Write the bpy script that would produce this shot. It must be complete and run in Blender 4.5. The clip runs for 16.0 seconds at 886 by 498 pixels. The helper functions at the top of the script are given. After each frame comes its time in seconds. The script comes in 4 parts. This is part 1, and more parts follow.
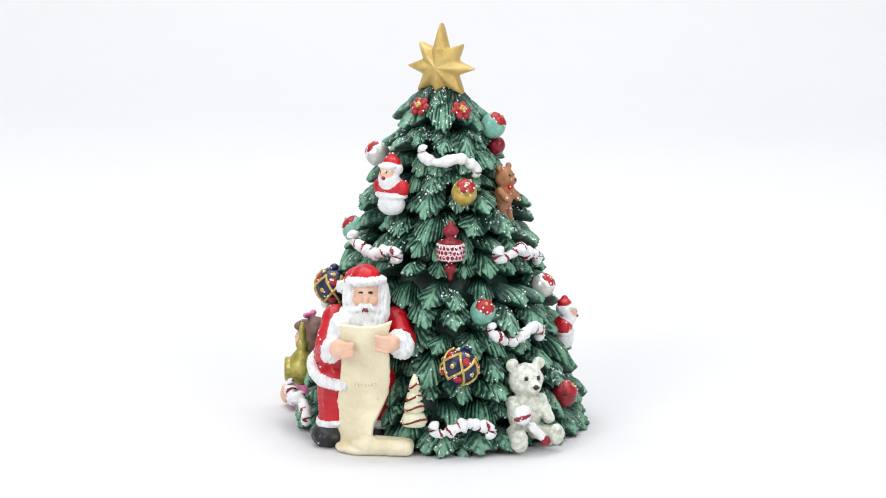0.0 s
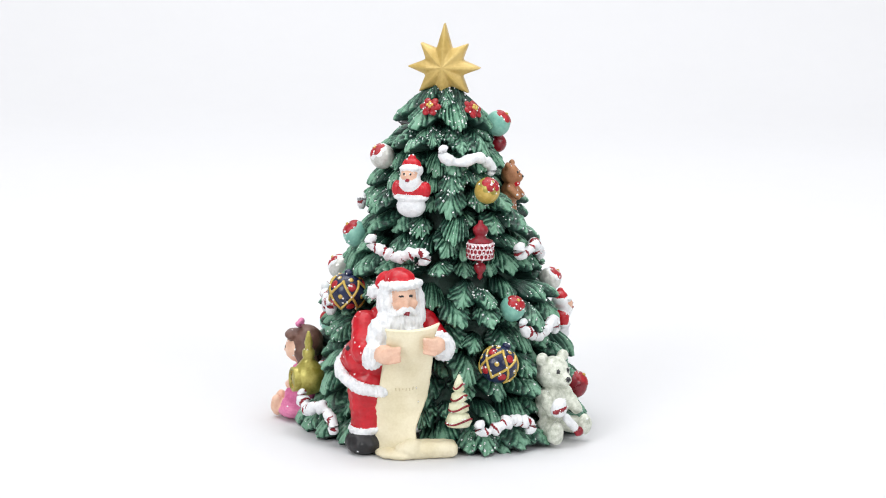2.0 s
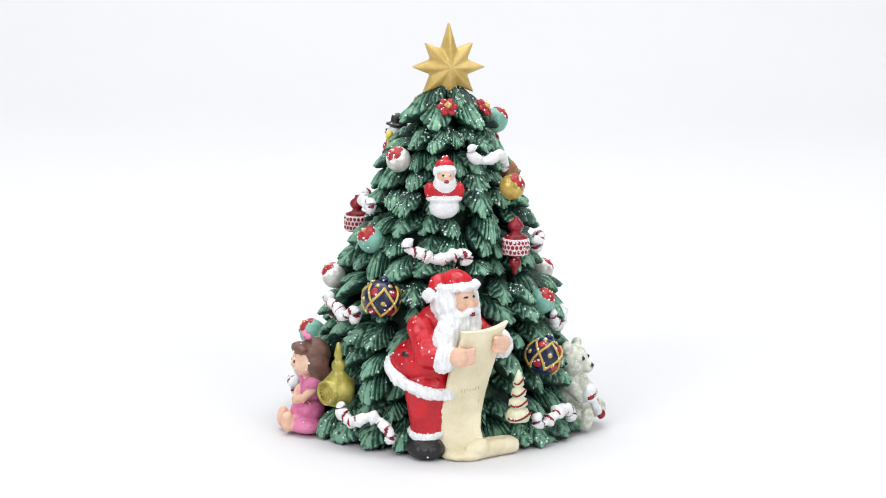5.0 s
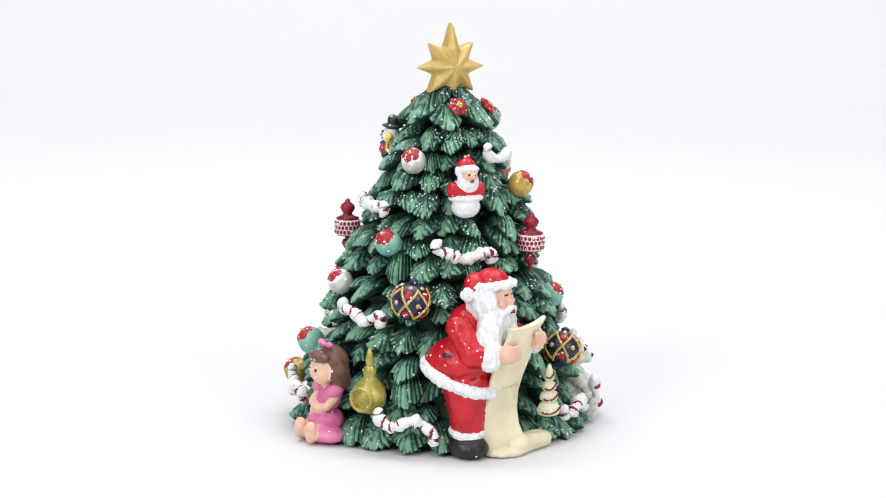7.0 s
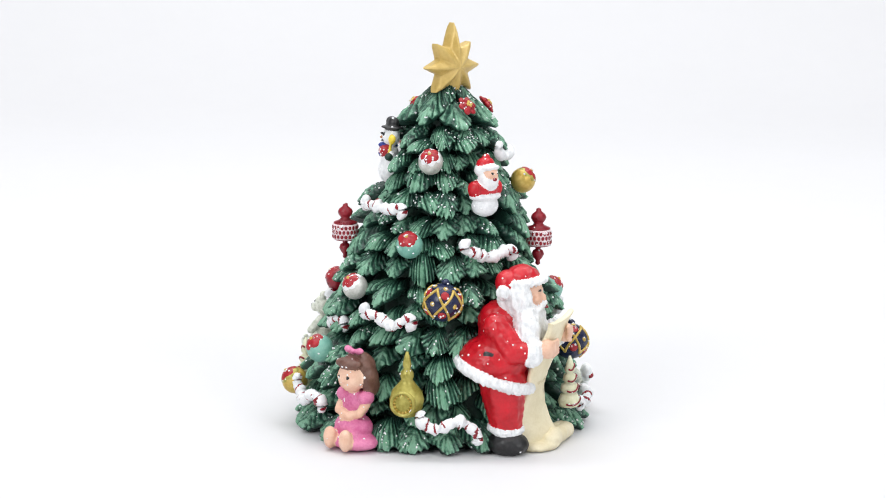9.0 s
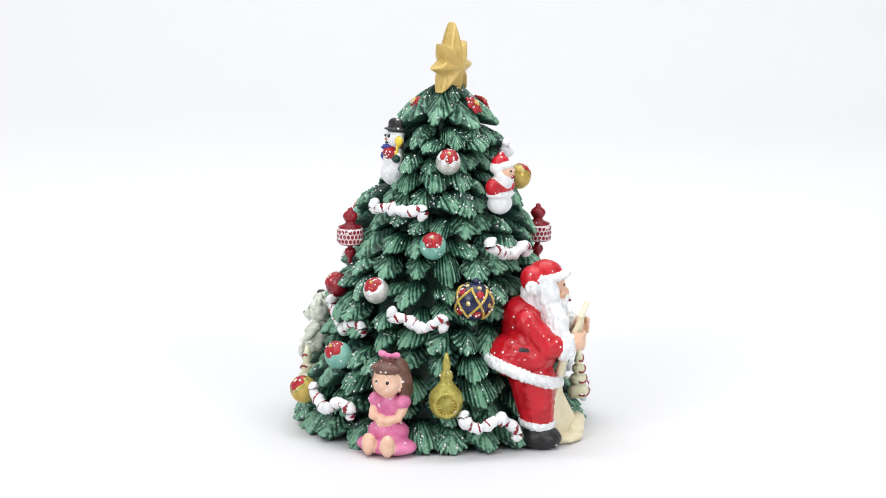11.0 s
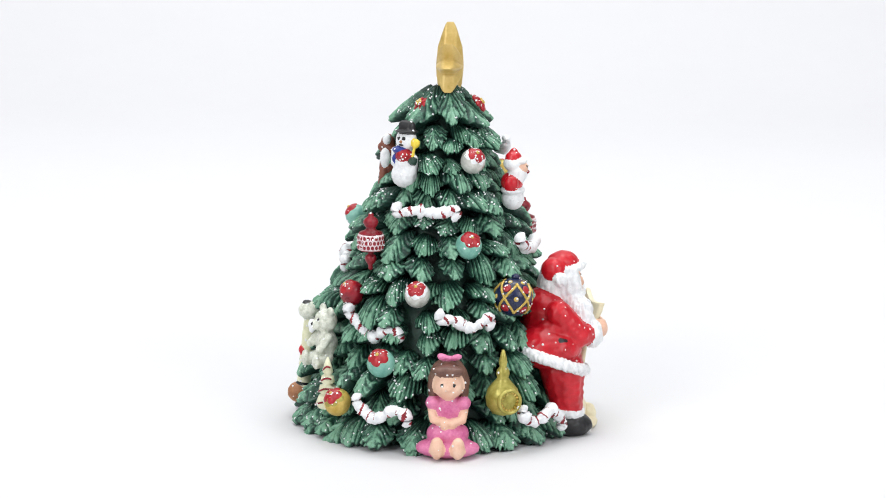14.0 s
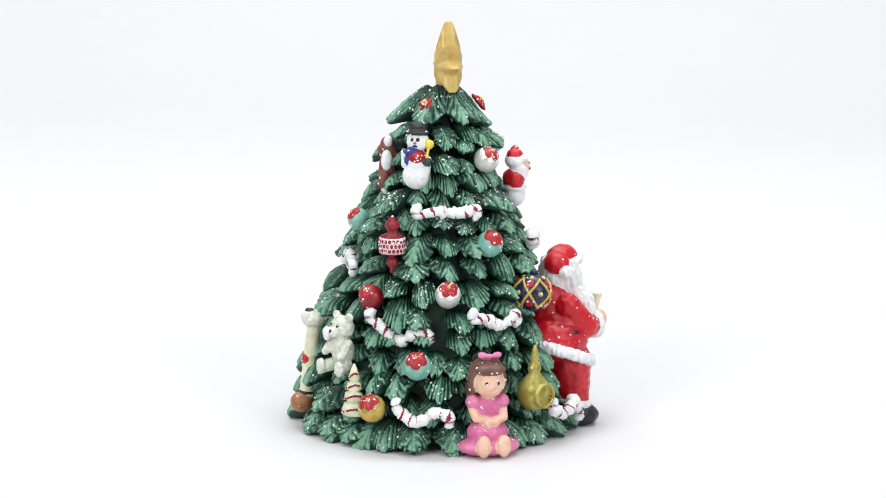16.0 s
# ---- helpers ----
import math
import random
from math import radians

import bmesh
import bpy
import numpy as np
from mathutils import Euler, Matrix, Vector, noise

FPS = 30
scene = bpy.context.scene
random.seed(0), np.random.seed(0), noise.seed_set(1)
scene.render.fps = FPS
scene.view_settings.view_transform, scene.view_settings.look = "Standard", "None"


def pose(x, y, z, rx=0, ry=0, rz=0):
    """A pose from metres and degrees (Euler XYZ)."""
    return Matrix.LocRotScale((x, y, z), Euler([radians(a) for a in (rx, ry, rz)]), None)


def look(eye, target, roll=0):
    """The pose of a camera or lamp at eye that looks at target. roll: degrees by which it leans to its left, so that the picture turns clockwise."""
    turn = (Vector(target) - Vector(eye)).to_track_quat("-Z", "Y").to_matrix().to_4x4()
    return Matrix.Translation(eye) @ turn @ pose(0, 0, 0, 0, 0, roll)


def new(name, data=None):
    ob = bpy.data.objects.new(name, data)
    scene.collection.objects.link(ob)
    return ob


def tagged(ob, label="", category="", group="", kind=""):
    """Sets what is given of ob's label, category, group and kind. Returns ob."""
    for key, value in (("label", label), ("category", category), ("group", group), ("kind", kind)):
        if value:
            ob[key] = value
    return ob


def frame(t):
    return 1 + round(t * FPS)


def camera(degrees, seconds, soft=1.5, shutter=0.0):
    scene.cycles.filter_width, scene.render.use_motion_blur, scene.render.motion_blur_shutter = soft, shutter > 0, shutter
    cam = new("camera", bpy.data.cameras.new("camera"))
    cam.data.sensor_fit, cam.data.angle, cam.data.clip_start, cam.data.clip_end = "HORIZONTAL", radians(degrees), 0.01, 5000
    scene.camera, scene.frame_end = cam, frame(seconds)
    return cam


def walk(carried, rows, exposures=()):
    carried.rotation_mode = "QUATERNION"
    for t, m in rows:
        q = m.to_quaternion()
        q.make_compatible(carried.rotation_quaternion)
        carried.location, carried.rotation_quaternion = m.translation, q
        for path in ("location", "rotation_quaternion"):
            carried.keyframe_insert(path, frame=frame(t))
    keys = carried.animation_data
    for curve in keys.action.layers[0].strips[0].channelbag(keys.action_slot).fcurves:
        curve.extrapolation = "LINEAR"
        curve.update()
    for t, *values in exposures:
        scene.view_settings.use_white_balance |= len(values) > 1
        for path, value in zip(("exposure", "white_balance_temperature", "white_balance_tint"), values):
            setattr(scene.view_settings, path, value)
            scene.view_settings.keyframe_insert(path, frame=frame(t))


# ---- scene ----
# Camera: on a tripod, looking slightly down at a hand-high figurine on a turntable.
EYE = Vector((0.0, -0.8851, 0.2352))
TILT, SWING = radians(10.592), 0.0022
AIM = EYE + Vector((math.sin(SWING) * math.cos(TILT), math.cos(SWING) * math.cos(TILT), -math.sin(TILT)))
cam = camera(22.18, 16.0, soft=1.05)
walk(cam, [(0.0, look(EYE, AIM, 0.709)), (16.0, look(EYE, AIM, 0.709))])

# ---- light: a white photo studio with an overhead and two front softboxes, plus an added backdrop lamp ----
world = bpy.data.worlds.new("studio")
scene.world = world
world.use_nodes = True
world.node_tree.nodes["Background"].inputs[0].default_value = (0.97, 0.98, 1.0, 1)
world.node_tree.nodes["Background"].inputs[1].default_value = 0.40
scene.view_settings.exposure = -0.12


def softbox(name, eye, target, sx, sy, watts):
    lamp = bpy.data.lights.new(name, "AREA")
    lamp.shape, lamp.size, lamp.size_y, lamp.energy = "RECTANGLE", sx, sy, watts
    lamp.color = (0.985, 0.992, 1.0)
    ob = new(name, lamp)
    ob.matrix_world = look(eye, target)
    return ob


softbox("overhead_softbox", (0.0, 0.0, 1.3), (0, 0, 0), 1.5, 1.5, 15.0)
# unseen lamp added to whiten the upper part of the sweep
softbox("backdrop_softbox", (0.0, 0.35, 1.6), (0, 1.6, 0.5), 2.0, 0.5, 21.0)
softbox("key_softbox", (-0.9, -1.2, 0.9), (0, 0, 0.07), 0.7, 0.7, 12.0)
softbox("fill_softbox", (1.0, -1.1, 0.8), (0, 0, 0.07), 0.7, 0.7, 8.0)


# ---- materials ----
def paint(name, dark, light, rough=0.42, scale=260.0, bump=0.25, fine=1800.0, metal=0.0, spec=0.5, mid=0.5):
    """Hand-brushed resin paint: two tones in soft patches, a fine grain and a slight brush relief."""
    m = bpy.data.materials.new(name)
    m.use_nodes = True
    n, l = m.node_tree.nodes, m.node_tree.links
    b = n["Principled BSDF"]
    co = n.new("ShaderNodeTexCoord")
    big, small = n.new("ShaderNodeTexNoise"), n.new("ShaderNodeTexNoise")
    big.inputs["Scale"].default_value, small.inputs["Scale"].default_value = scale, fine
    big.inputs["Detail"].default_value = 4
    for t in (big, small):
        l.new(co.outputs["Object"], t.inputs["Vector"])
    ramp = n.new("ShaderNodeValToRGB")
    ramp.color_ramp.elements[0].position, ramp.color_ramp.elements[1].position = mid - 0.2, mid + 0.2
    ramp.color_ramp.elements[0].color, ramp.color_ramp.elements[1].color = (*dark, 1), (*light, 1)
    add = n.new("ShaderNodeMath")
    add.operation = "MULTIPLY_ADD"
    add.inputs[1].default_value, add.inputs[2].default_value = 0.35, -0.17
    l.new(small.outputs["Fac"], add.inputs[0])
    tot = n.new("ShaderNodeMath")
    l.new(big.outputs["Fac"], tot.inputs[0]), l.new(add.outputs[0], tot.inputs[1])
    l.new(tot.outputs[0], ramp.inputs[0]), l.new(ramp.outputs[0], b.inputs["Base Color"])
    bp = n.new("ShaderNodeBump")
    bp.inputs["Strength"].default_value, bp.inputs["Distance"].default_value = bump, 0.0004
    l.new(tot.outputs[0], bp.inputs["Height"]), l.new(bp.outputs[0], b.inputs["Normal"])
    rr = n.new("ShaderNodeMapRange")
    rr.inputs[3].default_value, rr.inputs[4].default_value = rough - 0.08, rough + 0.12
    l.new(big.outputs["Fac"], rr.inputs[0]), l.new(rr.outputs[0], b.inputs["Roughness"])
    b.inputs["Metallic"].default_value, b.inputs["Specular IOR Level"].default_value = metal, spec
    return m


def shaded_needle_paint(name):
    """Dark green resin; a paler green is dry-brushed over the raised needles (UV X is their height). UV Y paints shade
    into roots and undersides.
    """
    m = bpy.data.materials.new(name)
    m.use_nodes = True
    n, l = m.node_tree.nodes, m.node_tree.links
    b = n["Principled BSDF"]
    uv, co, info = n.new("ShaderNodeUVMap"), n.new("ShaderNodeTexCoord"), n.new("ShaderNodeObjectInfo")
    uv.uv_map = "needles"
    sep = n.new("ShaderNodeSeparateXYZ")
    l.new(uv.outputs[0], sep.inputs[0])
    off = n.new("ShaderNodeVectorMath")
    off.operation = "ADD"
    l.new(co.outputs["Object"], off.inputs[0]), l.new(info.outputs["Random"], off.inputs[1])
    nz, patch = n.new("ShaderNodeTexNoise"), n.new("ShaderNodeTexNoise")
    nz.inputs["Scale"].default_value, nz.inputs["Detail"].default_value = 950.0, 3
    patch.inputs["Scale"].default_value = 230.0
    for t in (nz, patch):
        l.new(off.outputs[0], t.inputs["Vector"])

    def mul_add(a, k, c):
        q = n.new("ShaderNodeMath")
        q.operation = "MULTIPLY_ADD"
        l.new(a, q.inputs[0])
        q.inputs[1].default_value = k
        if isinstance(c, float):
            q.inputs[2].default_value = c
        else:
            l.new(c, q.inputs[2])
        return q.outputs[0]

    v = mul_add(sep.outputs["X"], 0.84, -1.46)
    # darker towards root, edge and underside: shade put into the green
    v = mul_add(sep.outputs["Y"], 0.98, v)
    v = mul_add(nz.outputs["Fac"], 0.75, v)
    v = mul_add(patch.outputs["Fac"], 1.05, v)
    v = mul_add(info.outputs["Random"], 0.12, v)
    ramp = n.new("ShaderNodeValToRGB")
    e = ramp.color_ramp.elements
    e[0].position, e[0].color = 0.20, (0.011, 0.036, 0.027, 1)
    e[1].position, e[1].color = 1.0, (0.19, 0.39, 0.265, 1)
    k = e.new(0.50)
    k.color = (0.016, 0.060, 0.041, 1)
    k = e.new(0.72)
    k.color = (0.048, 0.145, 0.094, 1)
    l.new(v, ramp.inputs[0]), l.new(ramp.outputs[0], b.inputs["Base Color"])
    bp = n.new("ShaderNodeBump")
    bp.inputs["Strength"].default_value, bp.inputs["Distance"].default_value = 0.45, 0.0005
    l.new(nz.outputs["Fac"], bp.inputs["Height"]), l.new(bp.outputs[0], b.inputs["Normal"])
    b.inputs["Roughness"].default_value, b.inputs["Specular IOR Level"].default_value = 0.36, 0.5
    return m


M_SWEEP = paint("white_sweep", (0.656, 0.656, 0.670), (0.670, 0.670, 0.684), 0.7, 3.0, 0.0, 40.0)
M_NEEDLE = shaded_needle_paint("needle_green_shaded")
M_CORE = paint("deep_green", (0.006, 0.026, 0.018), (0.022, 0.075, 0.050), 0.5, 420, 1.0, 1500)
M_GOLD = paint("star_gold", (0.50, 0.34, 0.085), (0.68, 0.50, 0.18), 0.38, 140, 0.2, 900, 0.15)
M_OLIVE = paint("olive_gold", (0.26, 0.22, 0.03), (0.52, 0.46, 0.12), 0.34, 260, 0.2, 900, 0.3)
M_RED = paint("coat_red", (0.42, 0.0035, 0.011), (0.61, 0.008, 0.020), 0.33, 160, 0.15, 1200)
M_DRED = paint("ornament_red", (0.15, 0.004, 0.011), (0.32, 0.010, 0.023), 0.28, 300, 0.2, 1400)
M_CRIMSON = paint("flower_red", (0.26, 0.005, 0.012), (0.46, 0.013, 0.022), 0.36, 500, 0.3, 1600)
M_WHITE = paint("snow_white", (0.66, 0.68, 0.70), (0.86, 0.87, 0.88), 0.48, 420, 0.6, 1900, mid=0.42)
M_SKIN = paint("skin_tone", (0.72, 0.42, 0.29), (0.84, 0.57, 0.43), 0.45, 200, 0.12, 1500)
M_CREAM = paint("parchment_cream", (0.72, 0.64, 0.43), (0.85, 0.78, 0.58), 0.5, 90, 0.2, 1100)
M_PALE = paint("pale_cream", (0.62, 0.62, 0.40), (0.82, 0.82, 0.62), 0.45, 260, 0.3, 1500)
M_BLACK = paint("boot_black", (0.006, 0.006, 0.007), (0.02, 0.02, 0.022), 0.38, 260, 0.3, 1200)
M_NAVY = paint("navy_blue", (0.006, 0.010, 0.035), (0.014, 0.022, 0.075), 0.26, 260, 0.15, 1200)
M_BLUE = paint("scarf_blue", (0.01, 0.03, 0.20), (0.03, 0.06, 0.34), 0.4, 300, 0.2, 1200)
M_TEAL = paint("mint_teal", (0.13, 0.36, 0.29), (0.27, 0.54, 0.44), 0.3, 220, 0.15, 1200)
M_SILVER = paint("silver_paint", (0.46, 0.46, 0.42), (0.74, 0.74, 0.70), 0.3, 220, 0.2, 1200, 0.35)
M_YGOLD = paint("yellow_gold", (0.46, 0.30, 0.045), (0.68, 0.50, 0.14), 0.32, 220, 0.15, 1200, 0.25)
M_BROWN = paint("teddy_brown", (0.27, 0.105, 0.04), (0.44, 0.20, 0.09), 0.5, 300, 0.5, 1700)
M_RBROWN = paint("horse_brown", (0.14, 0.04, 0.025), (0.27, 0.09, 0.055), 0.5, 300, 0.4, 1700)
M_HAIR = paint("doll_hair_brown", (0.11, 0.048, 0.034), (0.19, 0.095, 0.07), 0.45, 300, 0.5, 1500)
M_PINK = paint("dress_pink", (0.56, 0.10, 0.26), (0.74, 0.24, 0.42), 0.42, 150, 0.2, 1200)
M_BEAR = paint("white_bear", (0.40, 0.43, 0.34), (0.76, 0.78, 0.69), 0.5, 520, 0.6, 1700, mid=0.45)
M_YELLOW = paint("lemon_yellow", (0.70, 0.50, 0.03), (0.88, 0.70, 0.08), 0.4, 300, 0.2, 1500)
M_PINKW = paint("frosted_pink", (0.62, 0.42, 0.45), (0.86, 0.76, 0.77), 0.4, 900, 0.3, 2500)
M_INK = paint("faded_ink", (0.58, 0.49, 0.29), (0.66, 0.57, 0.36), 0.5)
M_GLITTER = paint("glitter_white", (0.80, 0.82, 0.84), (0.95, 0.95, 0.95), 0.2, 500, 0.0, 2500)


# ---- building helpers ----
def at(phi, z, r, turn=0.0, lean=0.0):
    """On the tree's side: local -Y points outward at phi degrees, +X to the right seen from outside, +Z up."""
    a = radians(phi)
    return pose(r * math.cos(a), r * math.sin(a), z, 0, 0, phi + 90 + turn) @ pose(0, 0, 0, lean, 0, 0)


def finish(name, mesh, mats, parent, label="", m=None, smooth=True):
    mats = mats if isinstance(mats, (list, tuple)) else [mats]
    for k in mats:
        mesh.materials.append(k)
    if smooth:
        mesh.polygons.foreach_set("use_smooth", [True] * len(mesh.polygons))
    ob = new(name, mesh)
    ob.parent = parent
    if m is not None:
        ob.matrix_basis = m
    return tagged(ob, label)


def part(name, bm, mats, parent, label="", m=None, smooth=True):
    """Links a bmesh as one mesh object under a thing or a part."""
    mesh = bpy.data.meshes.new(name)
    bmesh.ops.recalc_face_normals(bm, faces=bm.faces)
    bm.to_mesh(mesh)
    bm.free()
    return finish(name, mesh, mats, parent, label, m, smooth)


def lathe(profile, n=28, bm=None, wobble=0.0, mat=0):
    """A turned body from (radius, z) pairs, bottom to top."""
    bm = bm or bmesh.new()
    rings = []
    for r, z in profile:
        ring = []
        for i in range(n):
            a = 2 * math.pi * i / n
            k = 1 + wobble * noise.noise(Vector((math.cos(a) * 2, math.sin(a) * 2, z * 300)))
            ring.append(bm.verts.new((r * k * math.cos(a), r * k * math.sin(a), z)))
        rings.append(ring)
    for a, b in zip(rings, rings[1:]):
        for i in range(n):
            bm.faces.new((a[i], a[(i + 1) % n], b[(i + 1) % n], b[i])).material_index = mat
    for ring in (rings[0], rings[-1]):
        bm.faces.new(ring).material_index = mat
    return bm


def tube(points, radii, n=10, bm=None, mat=0, stripe=None):
    """A round rod along points. stripe=(slot, twists, share): a slanting painted band round it."""
    bm = bm or bmesh.new()
    pts = [Vector(p) for p in points]
    rings, up = [], Vector((0, 0, 1))
    for i, p in enumerate(pts):
        d = (pts[min(i + 1, len(pts) - 1)] - pts[max(i - 1, 0)]).normalized()
        side = d.cross(up)
        side = side.normalized() if side.length > 0.1 else d.cross(Vector((0, 1, 0))).normalized()
        top = side.cross(d)
        r = radii(i / (len(pts) - 1)) if callable(radii) else radii
        rings.append([bm.verts.new(p + r * (math.cos(2 * math.pi * k / n) * side + math.sin(2 * math.pi * k / n) * top)) for k in range(n)])
    for i, (a, b) in enumerate(zip(rings, rings[1:])):
        for k in range(n):
            f = bm.faces.new((a[k], a[(k + 1) % n], b[(k + 1) % n], b[k]))
            f.material_index = mat
            if stripe and (stripe[1] * i / len(rings) + k / n) % 1.0 < stripe[2] and math.sin(i * 0.55) > -0.25:
                f.material_index = stripe[0]
    bm.faces.new(rings[0]), bm.faces.new(rings[-1])
    return bm


# Moulded figures: soft masses melted into one skin, painted by the mass that lies nearest.
def mass(mat, x, y, z, rx, ry=None, rz=None, turn=(0, 0, 0), bias=0.0):
    return ("mass", mat, (x, y, z), (rx, ry or rx, rz or ry or rx), turn, bias)


def limb(mat, a, b, ra, rb=None, bias=0.0):
    return ("limb", mat, a, b, (ra, rb or ra), bias)


def figure(name, masses, parent, label, m, voxel=0.0005, rough=0.0002, furry=()):
    bm = bmesh.new()
    for s in masses:
        if s[0] == "mass":
            t = Matrix.LocRotScale(Vector(s[2]) * 100, Euler([radians(q) for q in s[4]]), Vector(s[3]) * 100)
            bmesh.ops.create_icosphere(bm, subdivisions=3, radius=1, matrix=t)
        else:
            a, b = Vector(s[2]) * 100, Vector(s[3]) * 100
            steps = max(3, int((b - a).length / (min(s[4]) * 45)) + 1)
            for i in range(steps + 1):
                f = i / steps
                bmesh.ops.create_icosphere(bm, subdivisions=2, radius=100 * (s[4][0] * (1 - f) + s[4][1] * f), matrix=Matrix.Translation(a.lerp(b, f)))
    raw = bpy.data.meshes.new("raw")
    bm.to_mesh(raw), bm.free()
    tmp = new("raw", raw)
    mod = tmp.modifiers.new("melt", "REMESH")
    mod.mode, mod.voxel_size, mod.adaptivity = "VOXEL", voxel * 100, 0.0
    mesh = bpy.data.meshes.new_from_object(tmp.evaluated_get(bpy.context.evaluated_depsgraph_get()))
    bpy.data.objects.remove(tmp), bpy.data.meshes.remove(raw)
    bm = bmesh.new()
    bm.from_mesh(mesh)
    for _ in range(2):
        bmesh.ops.smooth_vert(bm, verts=bm.verts, factor=0.5, use_axis_x=True, use_axis_y=True, use_axis_z=True)
    bm.to_mesh(mesh), bm.free()
    mats = []
    for s in masses:
        if s[1] not in mats:
            mats.append(s[1])

    def nearest(p):
        best, which = np.full(len(p), 9.0), np.zeros(len(p), int)
        for s in masses:
            if s[0] == "mass":
                inv = np.array(Euler([radians(q) for q in s[4]]).to_matrix())
                q = ((p - np.array(s[2])) @ inv) / np.array(s[3])
                d = (np.linalg.norm(q, axis=1) - 1) * min(s[3])
            else:
                a, b = np.array(s[2]), np.array(s[3])
                f = np.clip(((p - a) @ (b - a)) / max((b - a) @ (b - a), 1e-9), 0, 1)
                d = np.linalg.norm(p - a - f[:, None] * (b - a), axis=1) - (s[4][0] * (1 - f) + s[4][1] * f)
            d = d - s[-1]
            hit = d < best
            best[hit], which[hit] = d[hit], mats.index(s[1])
        return which

    co = np.zeros(len(mesh.vertices) * 3, np.float32)
    mesh.vertices.foreach_get("co", co)
    co = co.reshape(-1, 3) / 100
    nr = np.zeros(len(co) * 3, np.float32)
    mesh.vertex_normals.foreach_get("vector", nr)
    nr = nr.reshape(-1, 3)
    own = nearest(co)
    fur = np.isin(own, [mats.index(f) for f in furry if f in mats])
    push = np.array([rough * noise.noise(Vector(c) * 420) + (0.0007 * noise.noise(Vector((c[0] * 1100, c[1] * 1100, c[2] * 260))) + 0.00014 * noise.noise(Vector(c) * 2400) if h else 0.0) for c, h in zip(co, fur)])
    mesh.vertices.foreach_set("co", (co + nr * push[:, None]).astype(np.float32).ravel())
    mid = np.zeros(len(mesh.polygons) * 3, np.float32)
    mesh.polygons.foreach_get("center", mid)
    idx = nearest(mid.reshape(-1, 3) + 0.0)
    mesh.update()
    mesh.materials.clear()
    ob = finish(name, mesh, mats, parent, label, m)
    mesh.polygons.foreach_set("material_index", idx.astype(np.int32))
    return ob


# ---- setting: one white sheet that runs flat and then sweeps up behind ----
def sweep():
    bm = bmesh.new()
    line = [(-3.0, 0.0), (-0.6, 0.0), (0.9, 0.0)]
    line += [(0.9 + 0.7 * math.sin(radians(a)), 0.7 - 0.7 * math.cos(radians(a))) for a in range(6, 91, 6)]
    line += [(1.6, 1.4), (1.6, 3.0)]
    rows = [[bm.verts.new((x, y, z)) for x in (-3.5, -1.0, 1.0, 3.5)] for y, z in line]
    for a, b in zip(rows, rows[1:]):
        for i in range(3):
            bm.faces.new((a[i], a[i + 1], b[i + 1], b[i]))
    ob = part("backdrop", bm, M_SWEEP, None, "seamless matt white studio sweep under and behind")
    tagged(ob, category="backdrop", kind="structure")


sweep()

# ---- the tree figurine ----
tree = new("christmas_tree_figurine")
tagged(tree, "painted resin christmas tree figurine with toys, sweets and gold star", "figurine")
CX, CY = 0.0016, -0.0010                       # the foliage stands slightly off the turntable's axis


def spread(z):
    """The foliage's outer radius at height z."""
    return float(np.interp(z, [0.0, 0.0117, 0.025, 0.043, 0.056, 0.070, 0.089, 0.1085, 0.121, 0.132], [0.0570, 0.0566, 0.0536, 0.0490, 0.0447, 0.0392, 0.0325, 0.0252, 0.0192, 0.0115]))


def round_tree(phi, z, r, turn=0.0, lean=0.0):
    return Matrix.Translation((CX, CY - 0.0080 * z, 0)) @ at(phi, z, r, turn, lean)


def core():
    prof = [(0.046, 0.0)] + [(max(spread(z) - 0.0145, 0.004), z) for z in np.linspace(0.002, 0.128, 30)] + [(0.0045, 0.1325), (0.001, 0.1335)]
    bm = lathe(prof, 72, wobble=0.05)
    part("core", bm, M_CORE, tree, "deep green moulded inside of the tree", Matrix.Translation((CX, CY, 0)))


